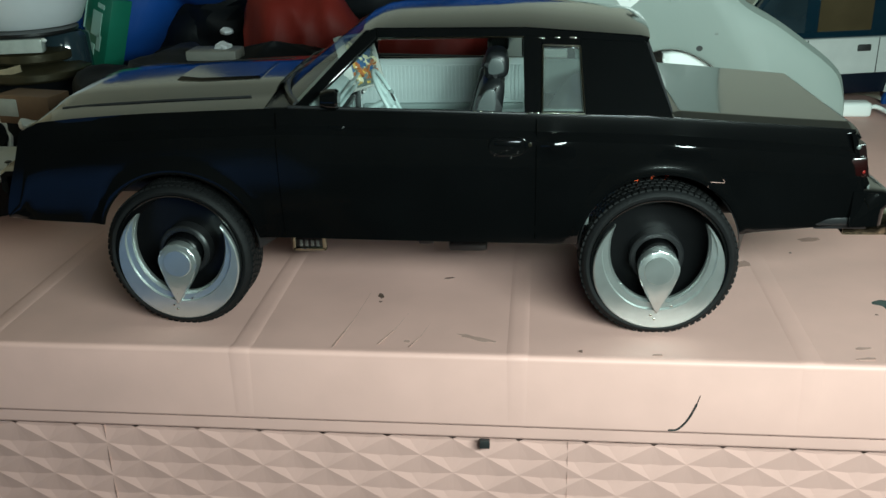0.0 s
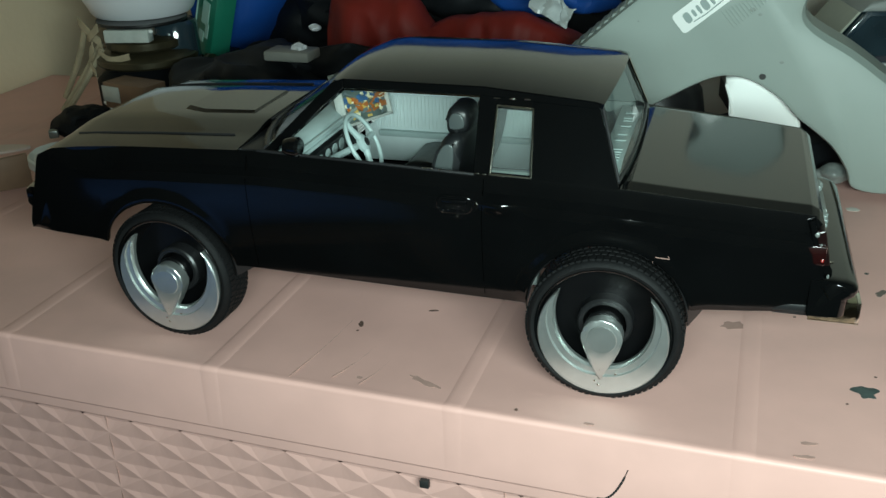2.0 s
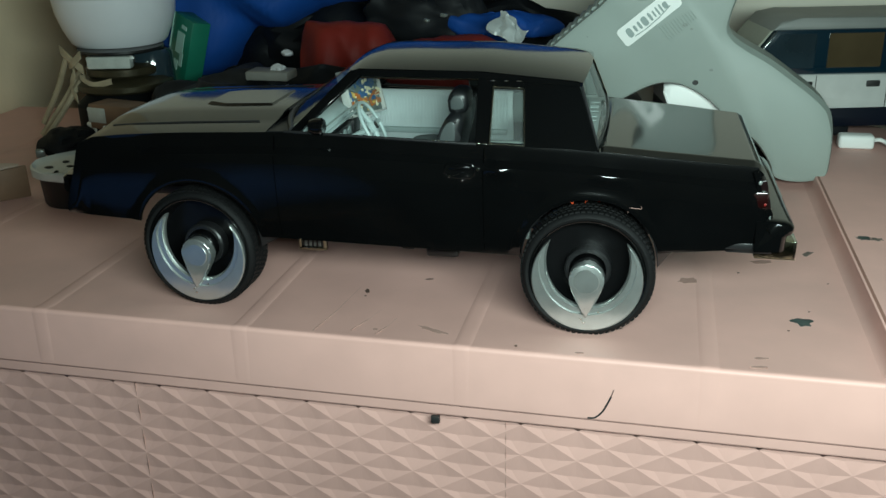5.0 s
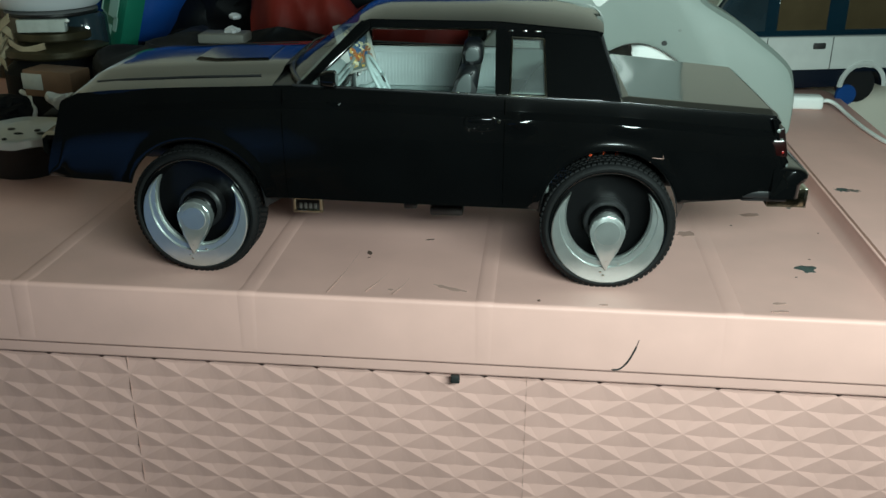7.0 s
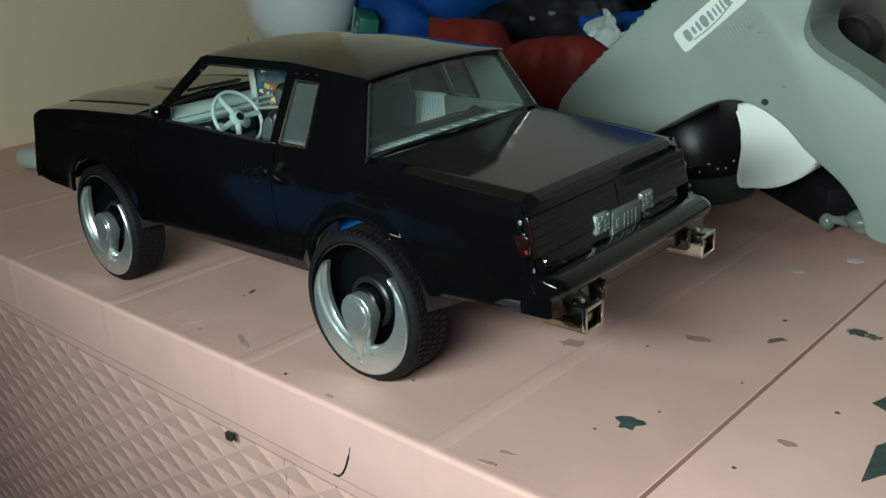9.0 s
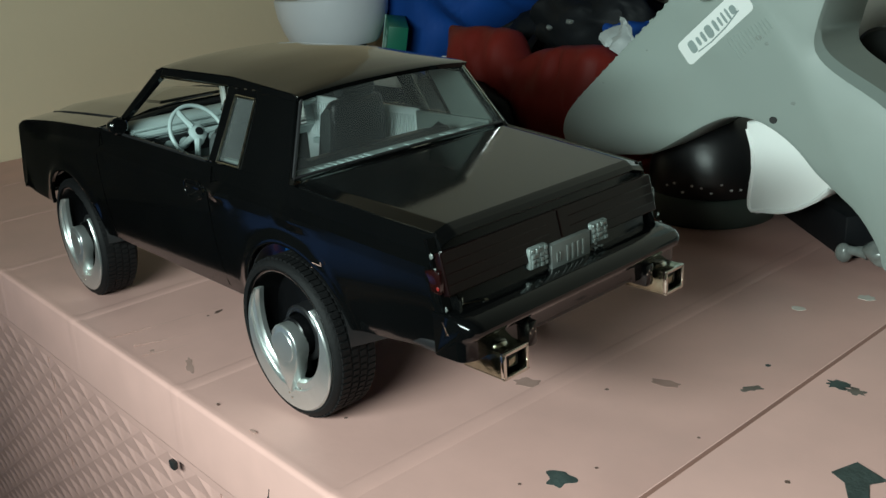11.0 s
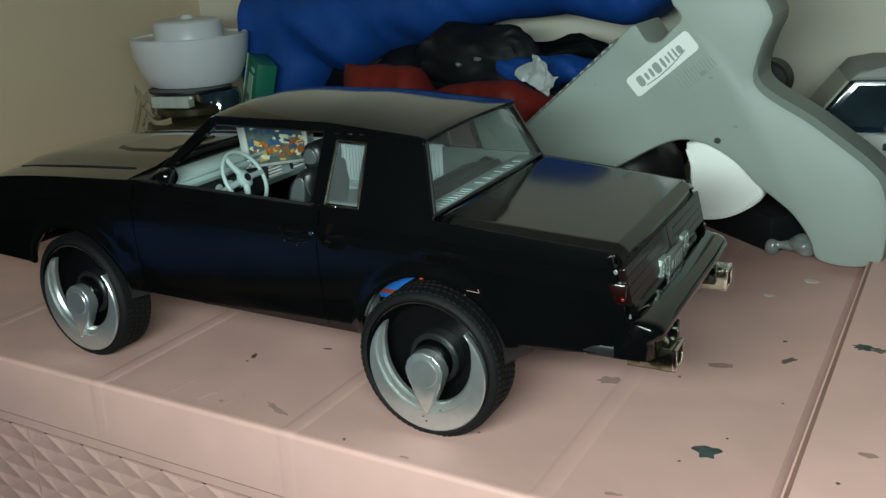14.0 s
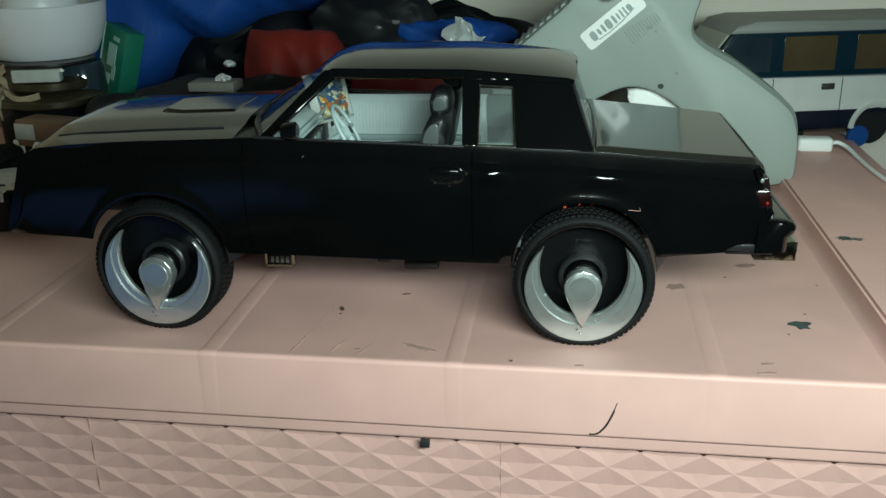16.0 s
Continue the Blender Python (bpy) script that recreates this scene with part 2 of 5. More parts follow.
def prism(bm, outline, d0, d1, axis="Y", bev=0.0, seg=3):
    """A flat outline pushed to a depth along an axis; outline holds (a, b) pairs."""
    def p(a, b, d):
        return {"Y": (a, d, b), "X": (d, a, b), "Z": (a, b, d)}[axis]
    lo = [bm.verts.new(p(a, b, d0)) for a, b in outline]
    hi = [bm.verts.new(p(a, b, d1)) for a, b in outline]
    n = len(outline)
    f0, f1 = bm.faces.new(lo), bm.faces.new(hi)
    sides = [bm.faces.new((lo[i], lo[(i + 1) % n], hi[(i + 1) % n], hi[i])) for i in range(n)]
    if bev:
        es = list(set(f0.edges) | set(f1.edges))
        bmesh.ops.bevel(bm, geom=es, offset=bev, segments=seg, affect="EDGES", profile=0.5)
    return bm


def plump(bm, outline, d0, d1, r, axis="Y", seg=4, wide=None):
    """A moulded slab with softly rounded edges all round an outline."""
    n = len(outline)
    area = sum(outline[i][0] * outline[(i + 1) % n][1] - outline[(i + 1) % n][0] * outline[i][1] for i in range(n))
    sg = 1 if area > 0 else -1
    nor = []
    for i in range(n):
        a, b = Vector(outline[i - 1]), Vector(outline[(i + 1) % n])
        t = (b - a).normalized()
        nor.append(Vector((-t.y, t.x)) * sg)

    def ring(inset, d, d0=d0, d1=d1):
        out = []
        mid = (d0 + d1) / 2
        for (x, y), q in zip(outline, nor):
            k = inset * (wide(x, y) if wide else 1.0)
            a, b = x + q.x * k, y + q.y * k
            if wide:
                deep = 1 + 0.8 * (wide(x, y) - 1)
                dd = d0 + (d - d0) * deep if d < mid else d1 - (d1 - d) * deep
            else:
                dd = d
            out.append(bm.verts.new({"Y": (a, dd, b), "X": (dd, a, b), "Z": (a, b, dd)}[axis]))
        return out

    rings = []
    for k in range(seg + 1):
        a = math.pi / 2 * k / seg
        rings.append(ring(r * (1 - math.sin(a)), d0 + r * (1 - math.cos(a))))
    for k in range(seg + 1):
        a = math.pi / 2 * (1 - k / seg)
        rings.append(ring(r * (1 - math.sin(a)), d1 - r * (1 - math.cos(a))))
    for a, b in zip(rings, rings[1:]):
        for i in range(n):
            bm.faces.new((a[i], a[(i + 1) % n], b[(i + 1) % n], b[i]))
    bm.faces.new(rings[0])
    bm.faces.new(rings[-1])
    return bm


def crumple(bm, amount, scale, seed, axis_scale=(1, 1, 1)):
    """Pushes the points of a sheet or lump about in folds."""
    for v in bm.verts:
        q = Vector((v.co.x * axis_scale[0], v.co.y * axis_scale[1], v.co.z * axis_scale[2])) * scale + Vector((seed, seed * 2.1, seed * 0.7))
        a = noise.noise_vector(q)
        b = noise.noise_vector(q * 2.3)
        fold = abs(noise.noise(q * 1.4)) - 0.25
        v.co += Vector((a.x, a.y, a.z)) * amount + Vector((b.x, b.y, b.z)) * amount * 0.4 + Vector((0.2, -1, 0.2)) * fold * amount * 1.6
    return bm


def lump(bm, at, radii, n=28):
    """An even-faced ball, stretched."""
    rows = []
    for j in range(n + 1):
        th = math.pi * (j + 0.02) / (n + 0.04)
        rows.append([(at[0] + radii[0] * math.sin(th) * math.cos(2 * math.pi * i / (2 * n)), at[1] + radii[1] * math.sin(th) * math.sin(2 * math.pi * i / (2 * n)), at[2] + radii[2] * math.cos(th)) for i in range(2 * n)])
    vs = grid(bm, rows, close_u=True)
    bm.faces.new(vs[0])
    bm.faces.new(vs[-1])
    return bm


def smooth_loop(pts, steps=4):
    """Rounds a closed outline (Catmull-Rom)."""
    out, n = [], len(pts)
    for i in range(n):
        p0, p1, p2, p3 = (Vector(pts[(i + k) % n]) for k in (-1, 0, 1, 2))
        for s in range(steps):
            t = s / steps
            out.append(tuple(0.5 * (2 * p1 + (p2 - p0) * t + (2 * p0 - 5 * p1 + 4 * p2 - p3) * t * t + (3 * p1 - p0 - 3 * p2 + p3) * t ** 3)))
    return out


def smooth_line(pts, steps=6):
    out, n = [], len(pts)
    for i in range(n - 1):
        p0, p1, p2, p3 = (Vector(pts[min(max(i + k, 0), n - 1)]) for k in (-1, 0, 1, 2))
        for s in range(steps):
            t = s / steps
            out.append(0.5 * (2 * p1 + (p2 - p0) * t + (2 * p0 - 5 * p1 + 4 * p2 - p3) * t * t + (3 * p1 - p0 - 3 * p2 + p3) * t ** 3))
    return out + [Vector(pts[-1])]


def tube(bm, pts, r, n=10):
    """A round bar along a line of points."""
    pts = [Vector(p) for p in pts]
    rings, side = [], None
    for i, p in enumerate(pts):
        d = (pts[min(i + 1, len(pts) - 1)] - pts[max(i - 1, 0)]).normalized()
        side = d.orthogonal().normalized() if side is None else (side - d * side.dot(d)).normalized()
        up = d.cross(side)
        rr = r[i] if isinstance(r, (list, tuple)) else r
        rings.append([bm.verts.new(p + rr * (math.cos(2 * math.pi * k / n) * side + math.sin(2 * math.pi * k / n) * up)) for k in range(n)])
    for a, b in zip(rings, rings[1:]):
        for k in range(n):
            bm.faces.new((a[k], a[(k + 1) % n], b[(k + 1) % n], b[k]))
    bm.faces.new(rings[0])
    bm.faces.new(rings[-1])
    return bm


def lerp(table, x):
    return float(np.interp(x, [a for a, _ in table], [b for _, b in table]))


def B():
    return bmesh.new()

# ---- the room ----
def wall_box(name, x0, x1, y0, y1, z0, z1, mat, label):
    ob = solid(name, box(B(), x0, x1, y0, y1, z0, z1), mat, label, "wall" if "wall" in name else name.split("_")[0], kind="structure", smooth=0)
    return ob


wall_box("wall_west", -370, -250, -5, 520, -450, 1700, WALL_W, "plain ochre-cream wall beside the chest, toned for weak torchlight")
wall_box("wall_southwest", -1620, -1500, -1500, -5, -450, 1700, WALL, "plain cream painted wall of the dark room")
wall_box("wall_return", -1500, -370, -5, 115, -450, 1700, WALL, "plain cream painted wall of the dark room")
wall_box("wall_north", -250, 1500, 318, 520, -450, 1700, WALL, "plain cream painted wall behind the chest")
wall_box("wall_east", 1500, 1620, -1500, 520, -450, 1700, WALL, "plain cream painted wall of the dark room")
wall_box("wall_south", -1620, 1620, -1620, -1500, -450, 1700, WALL, "plain cream painted wall of the dark room")
wall_box("floor", -1620, 1620, -1620, 520, -550, -450, FLOOR, "dark brown floor of the room")
wall_box("ceiling", -1620, 1620, -1620, 520, 1700, 1800, CEIL, "plain white ceiling of the room")

# Unseen blue roll on a stand, added for the blue reflection in the car's side.
reflect_stand = thing("footstool", "unseen low stand added to hold a blue roll that the car reflects", "footstool", -135, -235, -450, -43)
part("seat", box(B(), -100, 100, -60, 60, 312, 332, 6), BROWN_WOOD, reflect_stand)
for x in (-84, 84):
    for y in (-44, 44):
        part("leg", box(B(), x - 12, x + 12, y - 12, y + 12, 0, 314, 3), BROWN_WOOD, reflect_stand)
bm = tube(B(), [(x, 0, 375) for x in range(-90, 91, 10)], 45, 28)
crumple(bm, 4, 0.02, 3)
part("reflected_roll", bm, REFLECTED_BLUE, reflect_stand, "unseen blue roll added for the car's paint to reflect")

# ---- pink storage chest ----
chest = thing("storage_chest", "pale pink moulded plastic storage chest with diamond-patterned front, scuffed and stained", "storage chest", 0, 0, -450)
CH = 450  # the chest's empty stands on the floor


def chest_part(name, bm, mat, label="", smooth=40):
    bmesh.ops.translate(bm, vec=(0, 0, CH), verts=bm.verts)
    return part(name, bm, mat, chest, label, smooth)


def arc(cx, cy, r, a0, a1, n=6):
    return [(cx + r * math.cos(radians(a0 + (a1 - a0) * i / n)), cy + r * math.sin(radians(a0 + (a1 - a0) * i / n))) for i in range(n + 1)]


# lid: top, rounded edge, skirt; a profile in y and z drawn out along x
prof = [(246, -0.45), (60, -0.45), (4, -0.42), (2.4, -0.1)] + [(y, z) for y, z in arc(1.1, -1.1, 1.1, 90, 180)] + [(-0.5, -17.6)] + arc(0.3, -17.6, 0.8, 180, 270, 3) + [(2.2, -18.4), (2.2, -5), (246, -5)]
bm = B()
xs = [-249 + i * 422.6 / 60 for i in range(61)]
rows = [[(x, y + 0.12 * noise.noise((x * 0.02, y * 0.03, 1)), z + 0.05 * noise.noise((x * 0.013, y * 0.02, 5))) for y, z in prof] for x in xs]
vs = grid(bm, rows, close_u=True)
bm.faces.new(vs[0])
bm.faces.new(vs[-1])
chest_part("lid", bm, PINK, "pink plastic lid with rounded front edge")

PANEL_Z = 5.0
# raised end panel on the lid's right-hand end
out = [(173.8, -0.45)] + [(217.0, -0.45)] + arc(200, 229, 17, 0, 90, 8) + [(173.8, 246)]
bm = prism(B(), out, -18.2, PANEL_Z, "Z", 0.7, 3)
chest_part("panel_fillet", prism(B(), [(170.8, -0.5), (172.2, 0.3), (173.2, 1.8), (173.84, 4.2), (174.0, 4.2), (174.0, -0.5)], -0.3, 245, "Y"), PINK)
chest_part("end_panel", bm, PINK, "raised pink end panel")
# Dark strip painted as the shadow beside the raised panel.
chest_part("edge_shadow", box(B(), 174.5, 175.4, 1.0, 244, PANEL_Z - 0.6, PANEL_Z + 0.03), PINK_DARK, "thin reddish-brown strip painted as the shadow along the panel's edge")

# moulded ribs over lid and skirt
for x in (-193.8, -129.2, -64.6, 0.0, 64.6, 129.3):
    bm = B()
    rows = []
    for dx, k in ((-2.5, 0.0), (-1.9, 0.7), (-1.0, 1.0), (1.0, 1.0), (1.9, 0.7), (2.5, 0.0)):
        rows.append([(x + dx, 245, -0.8)] + [(x + dx, y, z) for y, z in [(245, 0.22 * k - 0.45), (60, 0.22 * k - 0.45), (4, 0.22 * k - 0.42), (2.4, 0.15 * k - 0.1)]]
                    + [(x + dx, 1.1 + (1.1 + 0.11 * k) * math.cos(radians(a)), -1.1 + (1.1 + 0.15 * k) * math.sin(radians(a))) for a in (90, 110, 130, 150, 170, 180)]
                    + [(x + dx, -0.45 - 0.09 * k, -17.0), (x + dx, 0.5, -17.3)])
    grid(bm, rows)
    chest_part("rib", bm, PINK)

# recess and bead under the skirt
bm = box(B(), -249, 215, 0.45, 6, -21.5, -18.0)
chest_part("recess", bm, PINK)
bm = B()
tube(bm, [(x, 1.35, -21.6) for x in range(-249, 216, 46)], 0.75, 12)
chest_part("bead", bm, PINK, "rounded pink bead under the lid")

# front with a lattice of sunken diamonds
bm = B()
DX, DZ, DEEP = 15.7, 9.7, 0.5
made = {}


def vert(x, y, z):
    k = (round(x, 2), round(z, 2))
    if k not in made:
        made[k] = bm.verts.new((x, y, z))
    return made[k]


for j in range(0, 34):
    for i in range(-17, 14):
        cx, cz = 10.1 + i * DX + (DX / 2 if j % 2 else 0), -23.5 - j * DZ / 2
        left, up, right, low = vert(cx - DX / 2, 1.8, cz), vert(cx, 1.8, cz + DZ / 2), vert(cx + DX / 2, 1.8, cz), vert(cx, 1.8, cz - DZ / 2)
        c0, c1 = vert(cx - 2.6, 1.8 + DEEP, cz - 0.8), vert(cx + 2.6, 1.8 + DEEP, cz - 0.8)
        m = vert(cx, 1.8 + DEEP * 1.1, cz - 0.6)
        for f in ((up, c0, m), (up, m, c1), (low, m, c0), (low, c1, m), (left, c0, up), (left, low, c0), (right, up, c1), (right, c1, low)):
            bm.faces.new(f)
chest_part("front_panel", bm, PINK, "pink front moulded with rows of sunken diamonds", smooth=0)
for x, z0, z1 in ((-37.5, -22, -70), (76.6, -23, -75)):
    bm = box(B(), x - 0.05, x + 0.05, 1.9, 3, z1, z0)
    chest_part("mould_line", bm, STAIN)
bm = box(B(), -249, 215, 6.5, 240, -448, -18.6)
box(bm, -249, 215, 3.0, 7.0, -448, -170)
chest_part("body", bm, PINK)


# scuffs, ink and spills
def blot(name, mat, x, y, w, h, seed, z=0.0, turn=0.0, n=14, rough=0.35):
    rnd = random.Random(seed)
    pts = []
    for i in range(n):
        a = 2 * math.pi * i / n
        k = 1 + rough * (rnd.random() - 0.6)
        px, py = w / 2 * k * math.cos(a), h / 2 * k * math.sin(a)
        c, s = math.cos(radians(turn)), math.sin(radians(turn))
        pts.append((x + px * c - py * s, y + px * s + py * c))
    top = z + 0.05 if z > 1 else (-0.37 if y > 4 else -0.02)
    bm = prism(B(), smooth_loop(pts, 3), top - 0.6, top, "Z")
    return chest_part(name, bm, mat)


blot("spill", GRIME, 155.3, 33.2, 6.2, 5.2, 1, rough=0.6)
blot("scuff", STAIN, 142.4, 9.2, 3.6, 1.3, 2, turn=10)
blot("spill", SPECK, 28.4, 31.8, 1.5, 3.2, 3, turn=20)
blot("spill", SPECK, 28.9, 28.3, 0.8, 0.8, 4)
blot("spill", SPECK, 45.2, 44.0, 2.8, 0.9, 5, turn=15)
blot("scuff", STAIN, 54.5, 9.6, 9.0, 2.0, 6, turn=-22, rough=0.8)
blot("scuff", STAIN, 124.6, 57.0, 7.5, 5.0, 7, turn=20, rough=0.6)
blot("scuff", STAIN, 147.8, 76.5, 6.5, 3.2, 8, turn=15)
blot("scuff", STAIN, 141.5, 3.8, 4.5, 1.0, 9, turn=10)
blot("scuff", STAIN, 38.5, 7.0, 1.6, 1.2, 10)
blot("spill", GRIME_PALE, 163.0, 86.0, 5.0, 2.4, 11, turn=50, rough=0.8)
blot("spill", GRIME, 160.0, 98.0, 1.2, 1.2, 12)
blot("scuff", STAIN, 96.0, 3.0, 2.5, 0.8, 13)
blot("glue_spot", GLUE, 149.3, 131.0, 3.6, 2.6, 14)
blot("glue_spot", GLUE, 159.1, 147.6, 4.2, 3.6, 15)
blot("spill", GRIME, 180.0, 89.6, 5.6, 3.8, 16, z=PANEL_Z, turn=20, rough=0.8, n=18)
blot("spill", GRIME_PALE, 183.6, 89.0, 4.0, 2.6, 17, z=PANEL_Z, rough=0.9, n=18)
tape = [(193.9, 59.4), (195.7, 65.1), (202.0, 62.9), (200.2, 60.0), (203.0, 54.0), (206.0, 40.0), (201.7, 31.7), (199.8, 44.5), (200.8, 46.5), (199.5, 54.0), (196.9, 58.0)]
chest_part("tape_piece", prism(B(), tape, PANEL_Z - 0.4, PANEL_Z + 0.12, "Z"), GRIME, "angular scrap of dark tape", smooth=0)
blot("scuff", STAIN, 187.0, 36.0, 3.6, 2.0, 20, z=PANEL_Z)
for x, y, r, s in ((183, 23, 0.9, 21), (190.0, 52, 1.0, 22), (158, 40.5, 0.7, 23), (151, 27, 0.7, 24), (106, 20, 0.8, 25), (131, 23, 0.8, 26), (166, 62, 0.6, 27), (140, 66, 0.9, 28), (79, 4.0, 0.7, 29)):
    blot("speck", SPECK, x, y, r, r, s, z=PANEL_Z if x > 175 else 0.0)
for (x0, y0), (x1, y1) in (((21.5, 2.5), (25.5, 34.0)), ((32.0, 5.0), (37.0, 22.0)), ((39.5, 4.0), (43.0, 17.0))):
    bm = tube(B(), [(x0, y0, -0.2), ((x0 + x1) / 2 + 0.4, (y0 + y1) / 2, -0.52), (x1, y1, -0.54)], 0.13, 6)
    chest_part("scratch", bm, STAIN)
bm = tube(B(), smooth_line([(105.6, -0.25, -8.4), (104.6, -0.32, -11.5), (103.0, -0.42, -15.0), (101.0, -0.46, -17.2), (99.0, -0.46, -17.5)], 5), [0.12] * 4 + [0.28] * 13 + [0.3] * 3 + [0.15], 6)
chest_part("ink_line", bm, INK, "short black ink stroke")
bm = box(B(), 55.9, 58.3, -0.9, 0.4, -24.2, -22.0, 0.2)
chest_part("black_speck", bm, INK, "small black square speck")

# ---- black model coupe on oversized wheels ----
GREY_PILLAR = material("dull_grey_interior", (0.11, 0.14, 0.13), 0.4, var=0.15, var_scale=120, bump=0.1)
BARREL = material("dark_rim_plastic", (0.003, 0.003, 0.0035), 0.32, spec=0.35, var=0.2)
SHUT = material("dark_panel_gap", (0.001, 0.001, 0.001), 0.9, spec=0.0)
car = thing("model_car", "glossy black scale model coupe on oversized silver wheels", "model car", -18.03, 11.17, 0, 1.67)
VC = 36.3  # the car's middle line; u runs from nose to tail, v away from the near side

W = [(-40, 33.5), (-24, 34.2), (0, 34.9), (30, 35.1), (90, 35.2), (115, 35.1), (130, 34.6), (145, 33.5), (154, 32.6), (158, 32.2), (162, 31.9), (166, 31.2)]
ZS = [(-39.6, 28.5), (-38.4, 32.5), (-37, 36.5), (-35.6, 40.0), (-34.4, 43.4), (-33.3, 47.0), (-32.4, 48.5), (-28, 50.4), (-20, 51.2), (0, 52.3), (30, 53.4), (60, 52.6), (90, 51.6), (115, 50.8), (135, 49.1), (150, 47.7), (156.4, 47.1), (157.4, 45.0), (158.4, 40.9), (159.6, 37.6), (161.4, 34.3), (163.3, 32.6), (166, 31.6)]
ZB = [(-39.6, 26.9), (-33, 26.2), (-17, 25.6), (-10, 24.5), (21, 22.3), (60, 21.3), (96, 20.6), (114, 22), (132, 23.4), (158, 25.2), (166, 26.2)]
OFF = [(18, 3.2), (22, 2.2), (25, 1.4), (30, 0.65), (36, 0.15), (40, 0.0), (44, 0.08), (46.4, 0.28), (48.1, 1.95), (48.6, 2.0), (51.0, 2.3), (52, 2.55), (54, 3.2)]
ARCH = ((2.2, 19.6, 19.2), (114.6, 19.8, 18.5))


def bottom(u):
    z = lerp(ZB, u)
    for c, zc, r in ARCH:
        if abs(u - c) < r:
            z = max(z, zc + math.sqrt(r * r - (u - c) ** 2) * (0.985 if c < 50 else 1.0))
    return z


def flare(u, z):
    """Wheel-arch lips stand a little proud."""
    f = 0.0
    for c, zc, r in ARCH:
        d = math.hypot(u - c, z - zc) - r
        if -1 < d < 3.2 and z > 21:
            f = max(f, 0.55 * math.exp(-((d - 0.6) / 1.5) ** 2))
    return f


def nose_fade(u):
    """The shoulder grows from nothing at the nose."""
    return max(0.0, min(1.0, (u + 34) / 24.0))


TOP_ROWS = (8.0, 7.6, 7.2, 6.8, 6.4, 6.0, 5.6, 3.9, 3.4, 1.0, 0.0)


def side_point(u, k, sgn):
    """A point of the body's side; k runs from the bottom edge (0) over the shoulder's start (0.7) to the top edge (1)."""
    zb, zs = bottom(u), lerp(ZS, u)
    c = max(0.0, min(1.0, (zs - zb) / 12.0))
    if k <= 0.7:
        z = zb + (zs - TOP_ROWS[0] * c - zb) * k / 0.7
        level = zb + (44 - zb) * k / 0.7
    else:
        q = (k - 0.7) / 0.3 * (len(TOP_ROWS) - 1)
        i = min(len(TOP_ROWS) - 2, int(q))
        d = TOP_ROWS[i] + (TOP_ROWS[i + 1] - TOP_ROWS[i]) * (q - i)
        z, level = zs - d * c, 52 - d
        level = 44 + (level - 44) * nose_fade(u)
    # Low bulges added to the shoulder so that it catches highlights.
    glint_bulge = sum(h * math.exp(-((u - c0) / w) ** 2 - ((zs - z - 6.3) / 1.6) ** 2) for c0, w, h in ((90.5, 3.2, 1.1), (119.0, 4.5, 0.8)))
    return (u, VC + sgn * (lerp(W, u) - lerp(OFF, level) + flare(u, z) + glint_bulge), z)


us = sorted(set([-39.4, -38.4, -37.2, -36.2, -35, -34, -33.2, -32.4, -31.5, -30, -27.5, -25, -22, -19] + [ARCH[0][0] + ARCH[0][2] * math.sin(radians(a)) for a in range(-90, 91, 6)]
                + [24 + 4 * i for i in range(18)] + [83.5 + 0.5 * i for i in range(28)] + [ARCH[1][0] + ARCH[1][2] * math.sin(radians(a)) for a in range(-90, 91, 6)]
                + [110 + 0.6 * i for i in range(66)] + [150, 153, 155.5, 156.4, 157, 157.6, 158.4, 159.4, 160.4, 161.2]))
us = [u for i, u in enumerate(us) if i == 0 or u - us[i - 1] > 0.15]
ks = [0, 0.05, 0.12, 0.2, 0.28, 0.36, 0.44, 0.52, 0.6, 0.65, 0.68] + [0.7 + 0.3 * i / 10 for i in range(11)]
for sgn in (-1, 1):
    bm = B()
    grid(bm, [[side_point(u, k, sgn) for k in ks] for u in us])
    thicken(bm, 1.0)
    part("body_side", bm, PAINT, car, "glossy black side with rounded wheel arches", smooth=22)


def deck(u, s, crown, drop=0.0):
    """A point of the hood or trunk surface; s runs from -1 to 1 across."""
    zs, w = lerp(ZS, u), lerp(W, u) - 0.1 - 2.45 * nose_fade(u)
    return (u, VC + s * w, zs - drop + crown * (1 - abs(s) ** 2.6))


ss = [-1, -0.985, -0.95, -0.9, -0.8, -0.66, -0.5, -0.3, -0.1, 0.1, 0.3, 0.5, 0.66, 0.8, 0.9, 0.95, 0.985, 1]
def hood_z(u, s):
    mid = max(0.0, min(1.0, (0.66 - abs(s)) / 0.05))
    return deck(u, s, 1.7)[2] + mid * 0.9 * max(0.0, min(1.0, (u + 33) / 6.0))


# front fenders' tops and hood in one sheet, with the raised middle of the hood
bm = B()
rows = []
for u in [-32.4, -31.5, -30, -28, -25, -20, -14, -8, -2, 4, 10, 16, 20, 23, 25]:
    row = []
    for s in ss:
        p = list(deck(u, s, 1.7))
        mid = max(0.0, min(1.0, (0.66 - abs(s)) / 0.05))
        p[2] += mid * 0.9 * max(0.0, min(1.0, (u + 33) / 6.0))
        if u < -30:
            p[2] -= (-30 - u) * 0.5
        row.append(tuple(p))
    rows.append(row)
grid(bm, rows)
thicken(bm, 0.9)
part("hood", bm, PAINT, car, "glossy black hood with a raised centre", smooth=30)
